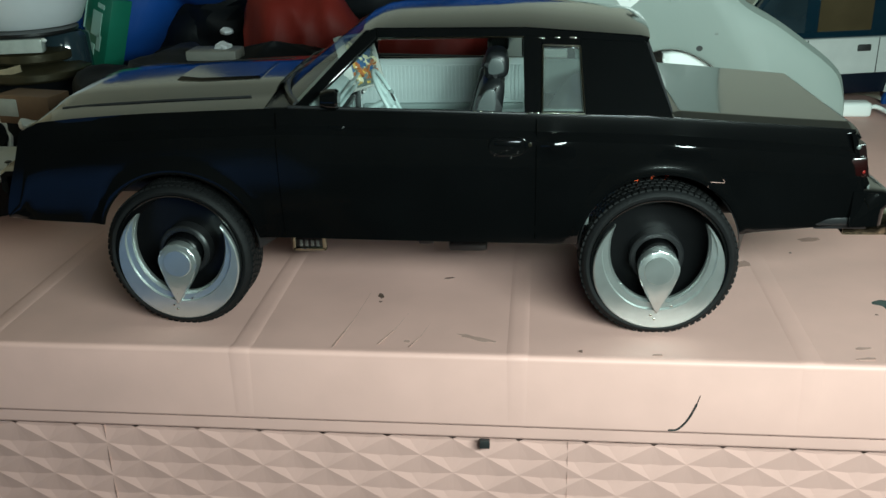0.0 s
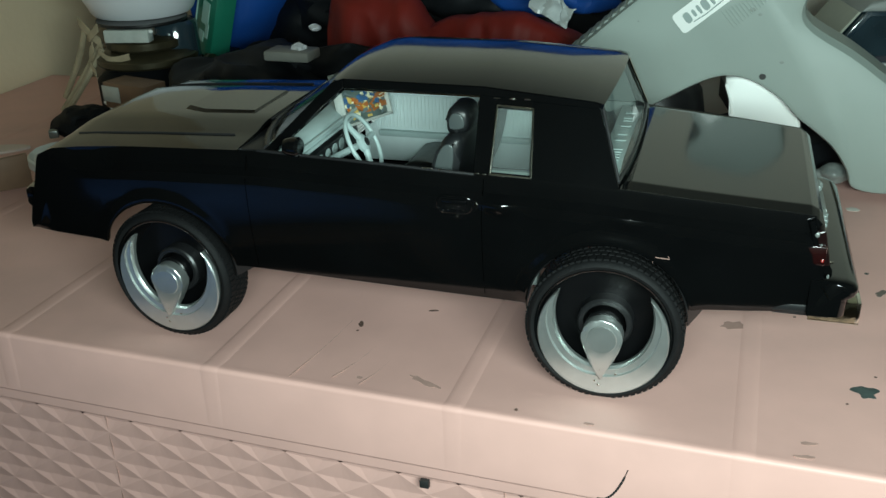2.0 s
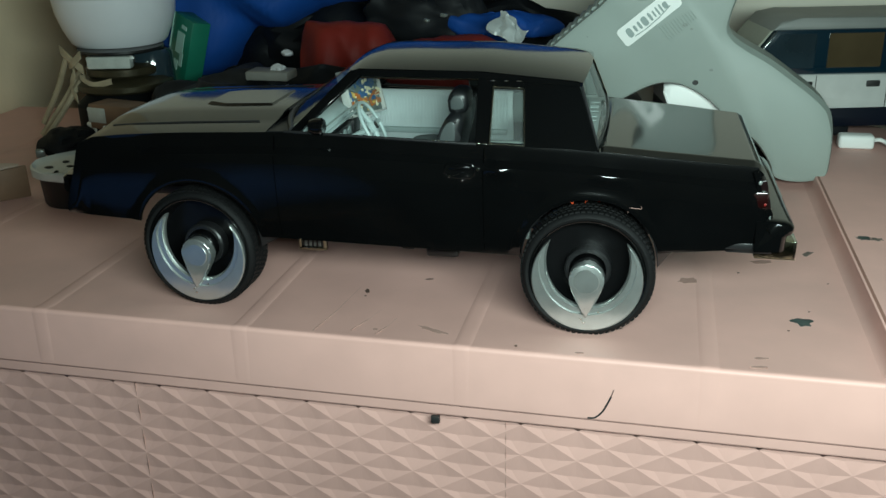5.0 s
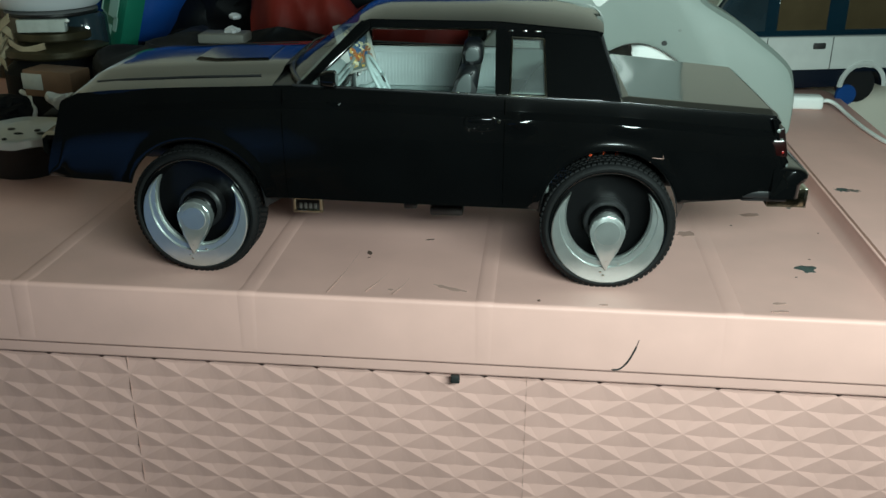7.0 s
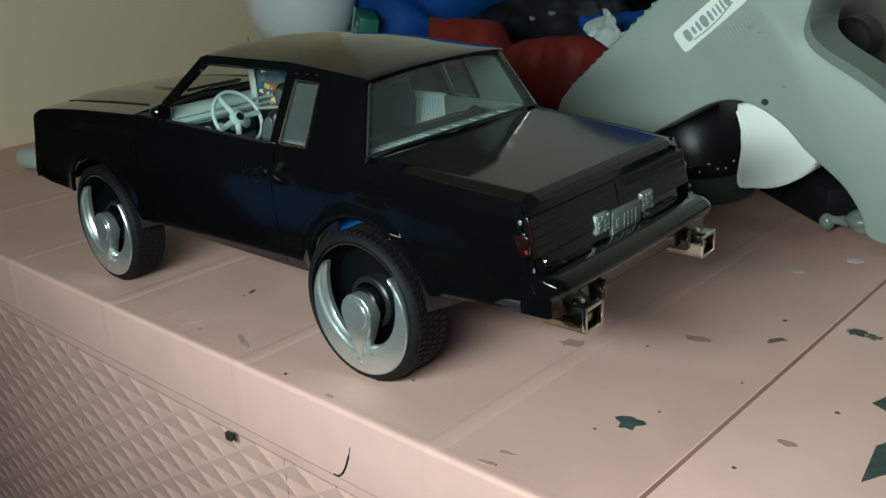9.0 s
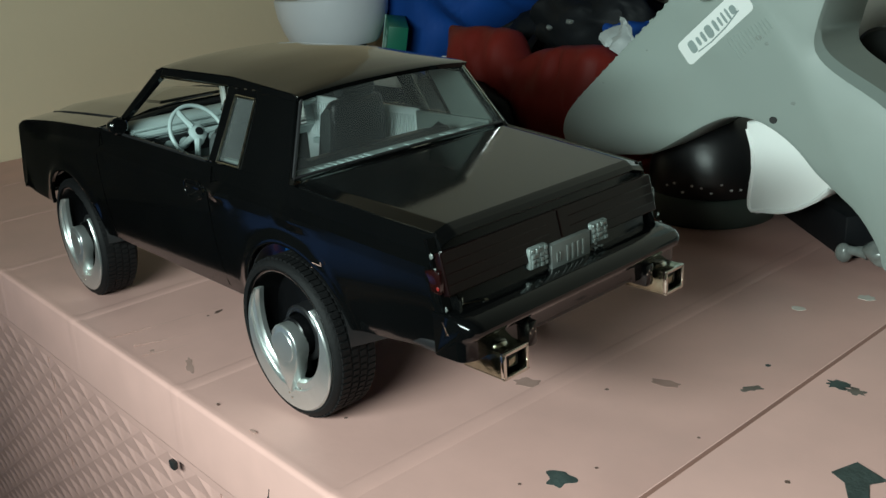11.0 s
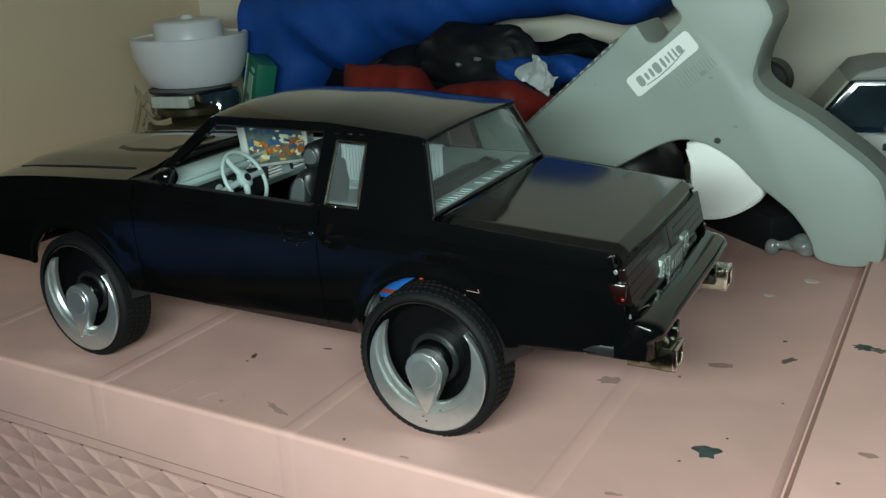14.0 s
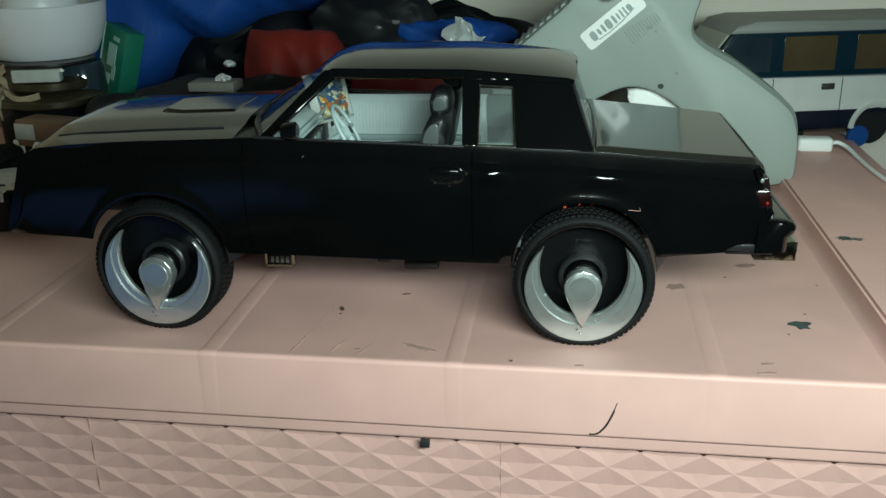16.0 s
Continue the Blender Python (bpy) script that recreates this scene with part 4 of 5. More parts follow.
for a in ((-12.0, -6.4), (11.2, -6.4)):
    box(bm, -1.4, 1.2, a[0], a[0] + 0.8, -7.2, 7.2, 0.15)
for z in (-7.2, 6.4):
    box(bm, -1.4, 1.2, -12.0, 12.0, z, z + 0.8, 0.15)
part("frame", bm, ACRYLIC, board)
rnd = random.Random(5)
PATCH = [material("patch_blue", (0.03, 0.10, 0.22), 0.4, var=0.2), material("patch_orange", (0.36, 0.11, 0.02), 0.4, var=0.2), material("patch_yellow", (0.55, 0.38, 0.10), 0.4, var=0.2),
         material("patch_cream", (0.75, 0.72, 0.50), 0.4, var=0.1), material("patch_slate", (0.12, 0.16, 0.17), 0.4, var=0.2)]
for i in range(130):
    y, z = rnd.uniform(-10.4, 10.4), rnd.uniform(-5.8, 5.8)
    w, h = rnd.uniform(0.5, 3.2), rnd.uniform(0.4, 1.5)
    k = rnd.choice((1, 1, 2, 3, 4)) if z < -1.5 else rnd.choice((0, 0, 0, 4, 4, 3))
    bm = box(B(), -0.05, 0.12 + 0.005 * i, y - w / 2, y + w / 2, z - h / 2, z + h / 2, 0, 1, Matrix.Rotation(radians(rnd.uniform(-25, 25)), 4, "X"))
    part("patch", bm, PATCH[k], board)
# seats
for v in (19.5, 52.5):
    seat = new("seat")
    seat.parent = car
    tagged(seat, "black bucket seat with headrest")
    bm = prism(B(), smooth_loop([(52, 33), (54, 38), (62, 38.5), (70, 37.5), (73, 33), (66, 30), (56, 30)], 3), v - 9, v + 9, "Y", 1.2)
    part("cushion", bm, SEAT, seat)
    bm = prism(B(), smooth_loop([(68.5, 36), (70.5, 45), (73.0, 54), (75.5, 57.2), (79.0, 56.5), (78.0, 48), (75.0, 36)], 3), v - 8.6, v + 8.6, "Y", 2.2)
    part("backrest", bm, SEAT, seat)
    bm = prism(B(), smooth_loop([(74.5, 57.5), (74.6, 62.0), (76.6, 63.4), (79.6, 62.4), (79.8, 58.0), (77, 56.8)], 3), v - 5.2, v + 5.2, "Y", 1.6)
    part("headrest", bm, SEAT, seat)
    # Grey plates stand for the lamp's sheen on backrest and headrest.
    bm = prism(B(), smooth_loop([(71.6, 44), (73.4, 53), (75.4, 55.6), (77.2, 54.6), (76.2, 47), (74.2, 42)], 3), v - 8.95, v - 8.4, "Y", 0.3)
    part("sheen_plate", bm, SEAT_SHEEN, seat, "grey plate put in as sheen on the seat's side")
    bm = prism(B(), smooth_loop([(75.4, 58.4), (75.6, 61.4), (77.0, 62.2), (78.6, 61.4), (78.8, 58.8)], 3), v - 5.55, v - 5.0, "Y", 0.3)
    part("sheen_plate", bm, SEAT_SHEEN, seat, "grey plate put in as sheen on the seat's side")
bm = box(B(), 44, 74, 33.5, 38.5, 29, 38.5, 0.8)
part("console", bm, SEAT, car)
bm = prism(B(), smooth_loop([(86, 31), (88, 37), (92, 42.5), (97, 49.5), (104, 51.0), (109.4, 50.6), (109.4, 31)], 3), 15.6, 57.0, "Y", 1.5)
part("rear_bench", bm, SEAT, car, "black rear bench")
bm = B()
box(bm, 109.6, 115.2, 7.5, 65.1, 50.0, 51.3, 0.3)
for i in range(9):
    box(bm, 111.2 - 0.5 * math.sin(i * 2.4), 114.0, 12 + i * 1.9, 13.2 + i * 1.9 + 0.3 * math.sin(i * 1.7), 51.2, 51.6, 0.15)
for i in range(7):
    box(bm, 111.4, 114.0, 34 + i * 3.8 + math.sin(i * 2.1), 36.2 + i * 3.8 + math.sin(i * 1.3), 51.2, 51.5, 0.1)
part("parcel_shelf", bm, GREY_IN, car, "pale grey parcel shelf")
for sgn in (-1, 1):
    bm = B()
    v = VC + sgn * 29.6
    box(bm, 86, 113, v - 0.6, v + 0.6, 42.5, 52.0)
    part("rear_side_lining", bm, GREY_PILLAR, car)
    slab("pillar_lining", [(98.6, 52.0), (112.8, 52.0), (109.0, 64.6), (98.0, 65.0)], sgn, GREY_PILLAR, 0.5, -1.9, "", 0)

for k, (u, v, z) in enumerate(((57, 13, 40.0), (60, 15, 40.2), (63.5, 12, 40.4), (66, 16, 41.0))):
    bm = lump(B(), (u, v, z), (1.3, 0.9, 0.8), 8)
    crumple(bm, 0.5, 0.6, k)
    part("buckle", bm, CHROME, car, smooth=20)

# underside
bm = B()
box(bm, 14, 158, 15, 57.6, 24.2, 27.4, 0.4)
box(bm, -31, 14, 31, 42, 24.2, 27.4, 0.4)
box(bm, 23, 95, 4.6, 68.0, 21.8, 24.6, 0.4)
box(bm, 133, 157, 4.6, 68.0, 25.0, 27.0, 0.4)
part("chassis", bm, BLACK, car)
bm = B()
for u in (1.5, 114.5):
    tube(bm, [(u, 12, 18.1), (u, 60.6, 18.1)], 1.6, 12)
tube(bm, [(30, 36, 20), (70, 36, 19), (110, 36, 18.5)], 1.5, 10)
lathe(bm, [(0.5, -4), (4, -2.6), (4.6, 0), (4, 2.6), (0.5, 4)], 16, "Y", (114.5, 36, 18.1))
for u in (4, 112):
    for v in (20, 52):
        tube(bm, [(u, v, 18), (u, v, 26)], 1.3, 10)
part("axle", bm, BLACK, car)
bm = B()
for z in (9.0, 13.2):
    box(bm, 22.5, 31.5, 28.2, 30.4, z - 0.5, z + 0.5, 0.2)
for u in (22.5, 30.6):
    box(bm, u, u + 0.9, 28.2, 30.4, 8.5, 22, 0.2)
socket = part("lift_bracket", bm, GOLD, car, "small open metal socket under the floor")
part("socket_tongue", box(B(), 23.4, 30.6, 28.6, 30.2, 9.4, 12.6, 0.2), BLACK, socket)
for i in range(4):
    part("contact", box(B(), 24.4 + i * 1.5, 25.2 + i * 1.5, 28.35, 28.7, 9.7, 11.6, 0.1), PLATE, socket)
bm = box(B(), 64.5, 74.5, 25.5, 31.0, 9.6, 12.6, 0.8)
box(bm, 67, 71, 27, 30, 12, 23)
box(bm, 56.5, 60.5, 27, 30, 11.0, 13.0, 0.5)
box(bm, 57.5, 59.5, 27.6, 29.4, 12, 23)
part("gearbox_mount", bm, BLACK, car)
for v0, v1 in ((8.0, 17.6), (58.0, 67.2)):
    ex = new("exhaust_tip")
    ex.parent = car
    tagged(ex, "square brassy chrome exhaust tip")
    vm, hw = (v0 + v1) / 2, 3.2
    bm = B()
    box(bm, 158, 168.0, vm - hw, vm + hw, 20.9, 21.4, 0.15)
    box(bm, 158, 168.0, vm - hw, vm + hw, 25.7, 26.2, 0.15)
    box(bm, 158, 168.0, vm - hw, vm - hw + 0.6, 21.0, 26.0, 0.15)
    box(bm, 158, 168.0, vm + hw - 0.6, vm + hw, 21.0, 26.0, 0.15)
    part("sleeve", bm, GOLD, ex)
    bm = B()
    box(bm, 160.5, 167.2, vm - 1.9, vm + 1.9, 22.0, 25.0, 0.4)
    part("inner_pipe", bm, BLACK, ex)
    part("pipe_end", box(B(), 167.1, 167.4, vm - 0.9, vm + 0.9, 22.6, 24.2, 0.1), GOLD, ex)
    bm = B()
    for z in (20.8, 25.5):
        box(bm, 167.6, 168.5, vm - hw - 0.15, vm + hw + 0.15, z, z + 0.8, 0.2)
    for v in (vm - hw - 0.15, vm + hw - 0.65):
        box(bm, 167.6, 168.5, v, v + 0.8, 20.9, 26.2, 0.2)
    part("rim", bm, CHROME, ex)
    bm = lump(B(), (163.2, vm - 0.4, 26.3), (3.0, 2.4, 1.1), 10)
    part("bracket", bm, CHROME, ex)


# wheels
def build_wheel():
    w = new("wheel")
    tagged(w, "oversized black tyre with a silver crescent-shaped spinner face")
    R, wd = 17.75, 11.2
    bm = lathe(B(), [(15.5, 0.9), (15.9, 0.5), (16.5, 0.35), (17.2, 0.7), (17.6, 1.5), (R, 2.5), (R, wd - 2), (17.4, wd - 0.8), (16.2, wd), (15.6, wd), (15.2, wd - 1), (15.2, 1.0)], 96, "Y", caps=False)
    tyre = part("tyre", bm, RUBBER, w, "black low-profile rubber tyre with blocked tread")
    bm = B()
    for i in range(72):
        a = 2 * math.pi * i / 72
        for y0, y1, sh in ((1.5, 3.6, 0.0), (4.1, 5.6, 0.5), (6.1, 7.6, 0.0), (8.1, 9.9, 0.5)):
            m = Matrix.Rotation(-(a + sh * 2 * math.pi / 72), 4, "Y")
            box(bm, -0.55, 0.55, y0, y1, R - 0.2, R + 0.28, 0, 1, m)
    part("tread", bm, RUBBER, tyre, smooth=0)
    bm = lathe(B(), [(15.5, 0.9), (15.3, 1.1), (15.1, 1.4), (14.9, 2.2), (13.7, 7.5), (4.5, 8.0), (0.5, 8.0)], 64, "Y", caps=False)
    part("barrel", bm, BARREL, w, "deep glossy black rim barrel")
    bm = lathe(B(), [(15.7, 0.8), (15.7, 0.55), (15.3, 0.65), (15.0, 1.0)], 64, "Y", caps=False)
    part("rim_edge", bm, PAINT, w)
    # crescent: outer circle, U-shaped opening, horns running to points
    half = smooth_line([(-10.1, 9.3), (-11.0, 5.4), (-10.9, 1.0), (-9.6, -3.0), (-7.2, -6.3), (-3.8, -8.6), (0, -9.3)], 6)
    inn = [tuple(q) for q in half] + [(-q[0], q[1]) for q in reversed(half[:-1])]
    n = len(inn) - 1
    RO, ZO = 14.9, -1.2
    a0 = math.degrees(math.atan2(9.3 - ZO, -10.2))
    outl = [(RO * math.cos(radians(a0 + (540 - 2 * a0) * i / n)), ZO + RO * math.sin(radians(a0 + (540 - 2 * a0) * i / n))) for i in range(n + 1)]
    bm = B()
    rows = []
    for (xo, zo), (xi, zi) in zip(outl, inn):
        w_ = max(0.05, math.hypot(xi - xo, zi - zo))
        rows.append([(xo + (xi - xo) * f, y, zo + (zi - zo) * f) for f, y in ((0, 1.6), (0, 0.45), (min(0.3, 0.3 / w_), 0.15), (max(0.4, 1 - 2.1 / w_), 0.1), (max(0.45, 1 - 1.9 / w_), 0.65), (max(0.6, 1 - 0.5 / w_), 0.7), (max(0.7, 1 - 0.3 / w_), 1.1), (1.0, 1.5), (1.0, 2.6))])
    vs = grid(bm, rows, close_u=True)
    bm.faces.new(vs[0])
    bm.faces.new(vs[-1])
    part("spinner_crescent", bm, ALU, w, "silver crescent spinner face", smooth=30)
    drop = [(4.7 * math.cos(radians(a)), -0.9 + 4.7 * math.sin(radians(a))) for a in range(-20, 201, 10)]
    drop += [(-4.0, -4.2), (-3.0, -6.4), (-1.9, -8.4), (-0.9, -10.4), (-0.25, -12.0), (0.25, -12.0), (0.9, -10.4), (1.9, -8.4), (3.0, -6.4), (4.0, -4.2)]
    bm = prism(B(), drop, -0.6, 2.6, "Y", 0.45, 3)
    part("spinner_drop", bm, ALU, w, "raised silver teardrop at the hub")
    bm = B()
    lathe(bm, [(0.2, -0.85), (3.3, -0.8), (3.5, -0.55)], 32, "Y", (0, 0, -1.2))
    part("hub_cap", bm, ALU, w)
    for nx, nz in ((-0.4, -13.6), (-1.2, -12.6), (3.4, -10.2)):
        part("nick", lump(B(), (nx, -0.02, nz), (0.35, 0.15, 0.25), 6), CHROME, w)
    bm = lathe(B(), [(4.0, 2.0), (4.3, 2.3), (4.3, 7.9), (0.5, 7.9)], 32, "Y", (0, 0, 0.2))
    part("hub_barrel", bm, BARREL, w)
    bm = lathe(B(), [(5.0, 4.2), (5.9, 4.2), (6.3, 4.6), (6.3, 7.9), (5.0, 7.9), (5.0, 4.2)], 40, "Y", (0, 0, 0.2), caps=False)
    part("hub_ring", bm, BLACK, w, "satin black ring round the hub")
    return w


wheel = build_wheel()
wheel.parent = car
wheel.matrix_local = pose(114.5 * MM, -1.1 * MM, 17.35 * MM, 0, 0, 0)
for u, v, ry, rz in ((1.2, 1.3, 6, -2.5), (1.2, 71.3, 0, 180), (114.9, 72.7, 0, 180)):
    c = copy_thing(wheel, pose(u * MM, v * MM, 17.5 * MM, 0, ry, rz))
    c.parent = car
    c.matrix_parent_inverse = Matrix()

# rear arch: a blue patch with a red band, deep in the near wheel well
for a0, a1, mt in ((97, 137, ARCH_BLUE), (137, 141, ORANGE_RED), (141, 146, ARCH_BLUE)):
    bm = B()
    rows = []
    for i in range(9):
        a = radians(a0 + (a1 - a0) * i / 8)
        rows.append([(114.6 + 18.5 * math.cos(a) - 1.6 - q, 14.0, 15.9 + 18.5 * math.sin(a)) for q in (0.0, 3.0, 6.4)])
    grid(bm, rows)
    thicken(bm, 0.2)
    part("arch_patch", bm, mt, car)
part("arch_bracket", box(B(), 95.8, 98.6, 3.4, 7.5, 25.4, 31.0, 0.4), PLATE, car, "dull grey bracket in the wheel arch")
for u, v, z in ((109.5, 8.2, 35.2), (113.2, 8.6, 35.8), (116.6, 9.0, 35.6)):
    bm = box(B(), u - 0.4, u + 0.4, v, v + 0.8, z - 2.0, z + 1.0, 0.1)
    part("wire_end", bm, ORANGE_RED, car)
for sgn in (-1, 1):
    for c, zc, r in ARCH:
        bm = B()
        rows = []
        for i in range(25):
            a = radians((122 if c < 50 else 180) * i / 24)
            rows.append([(c + rr * math.cos(a), VC + sgn * h, zc + rr * math.sin(a)) for h, rr in ((33.8, r - 0.2), (21.5, r + 3.9))])
        grid(bm, rows)
        thicken(bm, 0.2)
        part("wheel_well", bm, BLACK, car)

# ---- glue gun ----
GUN_DIRT = material("grey_dirt", (0.22, 0.25, 0.23), 0.6, var=0.2, var_scale=300)
gun = thing("glue_gun", "grey-green hot glue gun with white trigger and paper label", "glue gun", 125, 157, 0)
def gun_bevel(x, z):
    """The shell's chamfer widens down the outer side of the handle."""
    x += 125
    if 90 < x < 116 and z > 68:
        return 0.4
    if x < 66:
        return 0.25 + 0.75 * max(0.0, (x - 52) / 14)
    if x < 134 or z > 66:
        return 1.0
    out = (x - 137) * 0.62 + (z - 60.5) * 0.78
    return 1.0 + 1.9 * max(0.0, min(1.0, (out + 5) / 5)) * min(1.0, (66 - z) / 8)


OUT = [(48.8, 27.0), (49.2, 34.0), (55, 41.2), (63, 48.8), (71, 56), (79, 63), (87, 69.8), (93.5, 76.4), (96.8, 78.2), (99.0, 75.5), (101.5, 72.8), (105.5, 73.2), (109.0, 77.0), (112, 80.6), (108.5, 86), (112, 92),
       (128, 93), (135, 90), (141, 81), (138.5, 73), (136.6, 66), (137.0, 60.5), (142, 56), (153, 49.8), (163, 42.8), (172, 36), (177.2, 30), (178.6, 22), (178.8, 11), (177.6, 4.4), (171, 2.0), (163, 2.0),
       (158, 4.0), (156, 9.5), (150.5, 17.2), (144, 22.5), (138.0, 27.0), (132.5, 32.5), (127, 36.4), (121, 39.2), (115, 40.2), (109, 39.0), (102, 35.6), (94, 30.8), (84, 25.6), (70, 23.6), (56, 23.4)]
bm = plump(B(), [(x - 125, z) for x, z in smooth_loop(OUT, 3)], 0, 27, 2.0, seg=2, wide=gun_bevel)
part("gun_body", bm, GUN, gun, "grey-green moulded shell", smooth=24)
for i in range(14):
    x, z = 53.5 + i * 2.65, 39.6 + i * 2.36
    bm = tube(B(), [(x - 125, 3.4, z), (x - 125 + 0.3, 9, z + 1.2), (x - 125 + 0.3, 18, z + 1.2), (x - 125, 24, z)], 1.45, 8)
    part("grip_ridge", bm, GUN, gun)
d = Vector((0.765, 0.644))
p = Vector((-0.644, 0.765))
lab0 = Vector((98.7 - 125, 54.1))
rim = []
for k, (a, b) in enumerate(((24.8, 1.4), (24.8, 6.2), (1.4, 6.2), (1.4, 1.4))):
    for g in range(5):
        an = radians(-90 + 90 * k + 22.5 * g)
        rim.append(tuple(lab0 + d * (a + 1.4 * math.cos(an)) + p * (b + 1.4 * math.sin(an))))
bm = prism(B(), rim, -0.25, 0.6, "Y", 0.0)
label = part("label", bm, LABEL, gun, "white paper brand label")
for a, w, h in ((4.2, 1.9, 3.2), (6.8, 0.9, 2.2), (8.8, 0.9, 2.7), (11.2, 1.9, 3.2), (13.8, 0.9, 3.0), (15.6, 0.6, 2.4), (17.2, 0.6, 3.0), (18.8, 0.6, 3.0), (20.7, 1.5, 2.2)):
    c = lab0 + d * a + p * (3.9)
    q = [c + d * sx * w / 2 + p * sy * h / 2 for sx, sy in ((-1, -1), (1, -1), (1, 1), (-1, 1))]
    bm = prism(B(), smooth_loop([tuple(v) for v in q], 3), -0.42, -0.1, "Y")
    part("logo_bar", bm, GUN_DARK, label)
bm = tube(B(), [((lab0 + d * a + p * b).x, -0.3, (lab0 + d * a + p * b).y) for a, b in ((5, 1.6), (10, 1.2), (16, 1.5), (22, 2.6))], 0.2, 6)
part("logo_swoosh", bm, GUN_DARK, label)
for i in range(12):
    a0 = lab0 + d * (14.0 + i * 1.15) + p * (-1.2 - 0.25 * i)
    bm = tube(B(), [((a0).x, 0.05, (a0).y), ((a0 - p * (7 - 0.3 * i)).x, 0.05, (a0 - p * (7 - 0.3 * i)).y)], 0.22, 6)
    part("fine_ridge", bm, GUN, gun)
for x, z, r in ((66, 47, 0.4), (83, 58, 0.4), (120, 63, 1.1), (122.5, 61.5, 0.7), (131, 46, 0.8), (112, 76, 0.4)):
    part("dirt_speck", lump(B(), (x - 125, 0.02, z), (r, 0.06, r * 0.7), 6), GUN_DIRT, gun)
bm = lathe(B(), [(0.3, -0.2), (1.0, -0.2), (1.0, 0.8), (0.3, 0.8)], 16, "Y", (0.4, 0, 40.9))
bmesh.ops.scale(bm, vec=(1.15, 1, 1), verts=bm.verts)
part("screw_hole", bm, INK, gun)
bm = prism(B(), smooth_loop([(113.5, 38), (116.5, 27), (114.6, 12), (120, 11.6), (127, 12.6), (134, 16), (140, 21.6), (136, 29), (127, 37.0)], 3), 6, 22, "Y", 1.0)
bmesh.ops.translate(bm, vec=(-125, 0, 0), verts=bm.verts)
trig = part("trigger", bm, WHITE, gun, "white curved trigger")
bm = tube(B(), smooth_line([(-11.2, 6.3, 36), (-8.6, 6.0, 27), (-9.6, 6.0, 13), (-5, 6.0, 12.4), (2, 6.0, 13.4), (9, 6.0, 16.8), (14.6, 6.0, 22)], 5), 0.55, 8)
part("trigger_lip", bm, WHITE, trig)

# ---- things behind and beside the car ----
roll = thing("black_roll", "small round black roll behind the glue gun", "roll", 130, 214, 0)
bm = lathe(B(), [(1, -6), (7.0, -6), (8.0, -5), (8.0, 5), (7.0, 6), (1, 6)], 40, "Y", (0, 0, 52))
part("roll_body", bm, INK, roll)
bm = box(B(), -6, 6, -5, 7, 0, 45, 1.0)
part("block", bm, BLACK_BAG, roll)

jar = thing("black_jar", "squat glossy black jar with a dusty grey-green base", "jar", 86, 189, -0.5)
bm = lathe(B(), [(1, 0), (20.5, 0), (21.4, 1.2), (21.4, 8.6), (20.6, 9.6)], 56)
part("jar_base", bm, material("dusty_grey_green", (0.055, 0.075, 0.065), 0.55, var=0.2, var_scale=80), jar)
bm = lathe(B(), [(20.0, 9.4), (20.6, 10.2), (20.6, 16), (20.0, 19), (18.6, 27), (14, 33), (6, 35.5), (0.5, 36)], 56, caps=False)
part("jar_top", bm, BLACK, jar)
for i in range(16):
    a = radians(-100 + i * 8.5)
    bm = lump(B(), (20.7 * math.cos(a), 20.7 * math.sin(a), 13.5 + 1.5 * math.sin(i * 2.3)), (0.5, 0.5, 0.35), 5)
    part("fleck", bm, WHITE, jar)

slab_box = solid("black_box", box(B(), -46, 0, 0, 30, 0, 13, 0.8), BLACK_BAG, "plain matt black box lying under the glue gun", "box", 141.6, 170.2, -0.5, -39)
OLD_GLUE = material("dull_set_glue", (0.20, 0.22, 0.21), 0.2, coat=0.6, var=0.4, var_scale=200, bump=0.4, bump_scale=300)
glue = thing("glue_nozzle", "hardened translucent glue on a clear nozzle", "glue", 150, 168, -0.5)
bm = lump(B(), (3.5, 0, 5.2), (5.6, 3.6, 3.6), 14)
crumple(bm, 0.6, 0.2, 3)
part("glue_lump", bm, OLD_GLUE, glue)
bm = tube(B(), [(-0.5, 0, 4.6), (-4, -0.4, 4.4), (-6.4, -0.6, 4.2)], [2.2, 1.3, 1.6], 12)
lump(bm, (-7.0, -0.8, 3.4), (2.4, 2.0, 2.9), 10)
part("glue_tip", bm, OLD_GLUE, glue)

# ---- silver and blue model car with no wheels, propped behind ----
suv = thing("model_suv", "silver and dark blue model estate car without near wheel rims", "model car", 174.8, 211.5, 0, 13)


def suv_prism(name, pts, v0, v1, mat, label="", bev=0.6):
    return part(name, prism(B(), pts, v0, v1, "Y", bev, 2), mat, suv, label)


arch_pts = [(52 + 9.6 * math.cos(radians(a)), 11 + 9.6 * math.sin(radians(a))) for a in range(180, -1, -12)]
suv_prism("silver_side", [(-58, 19), (-58, 32), (-28, 34.5), (82, 34.0), (83, 19)] + [(x, z) for x, z in reversed(arch_pts) if z > 19.0], 0.0, 42, SUV_SILVER, "silver painted body side")
suv_prism("navy_sill", [(-58, 11), (-58, 19.2), (83, 19.2), (83, 11), (62.5, 11)] + [(x, z) for x, z in reversed(arch_pts) if z <= 19.2] + [(41.5, 11)], 0.6, 41.4, material("navy_trim", (0.002, 0.005, 0.013), 0.35, var=0.1), "navy lower trim", 0.3)
suv_prism("glasshouse", [(-29, 34.2), (-15, 53.5), (74, 53.5), (81, 34.2)], 1.4, 40.6, SUV_BLUE, "dark blue window surround")
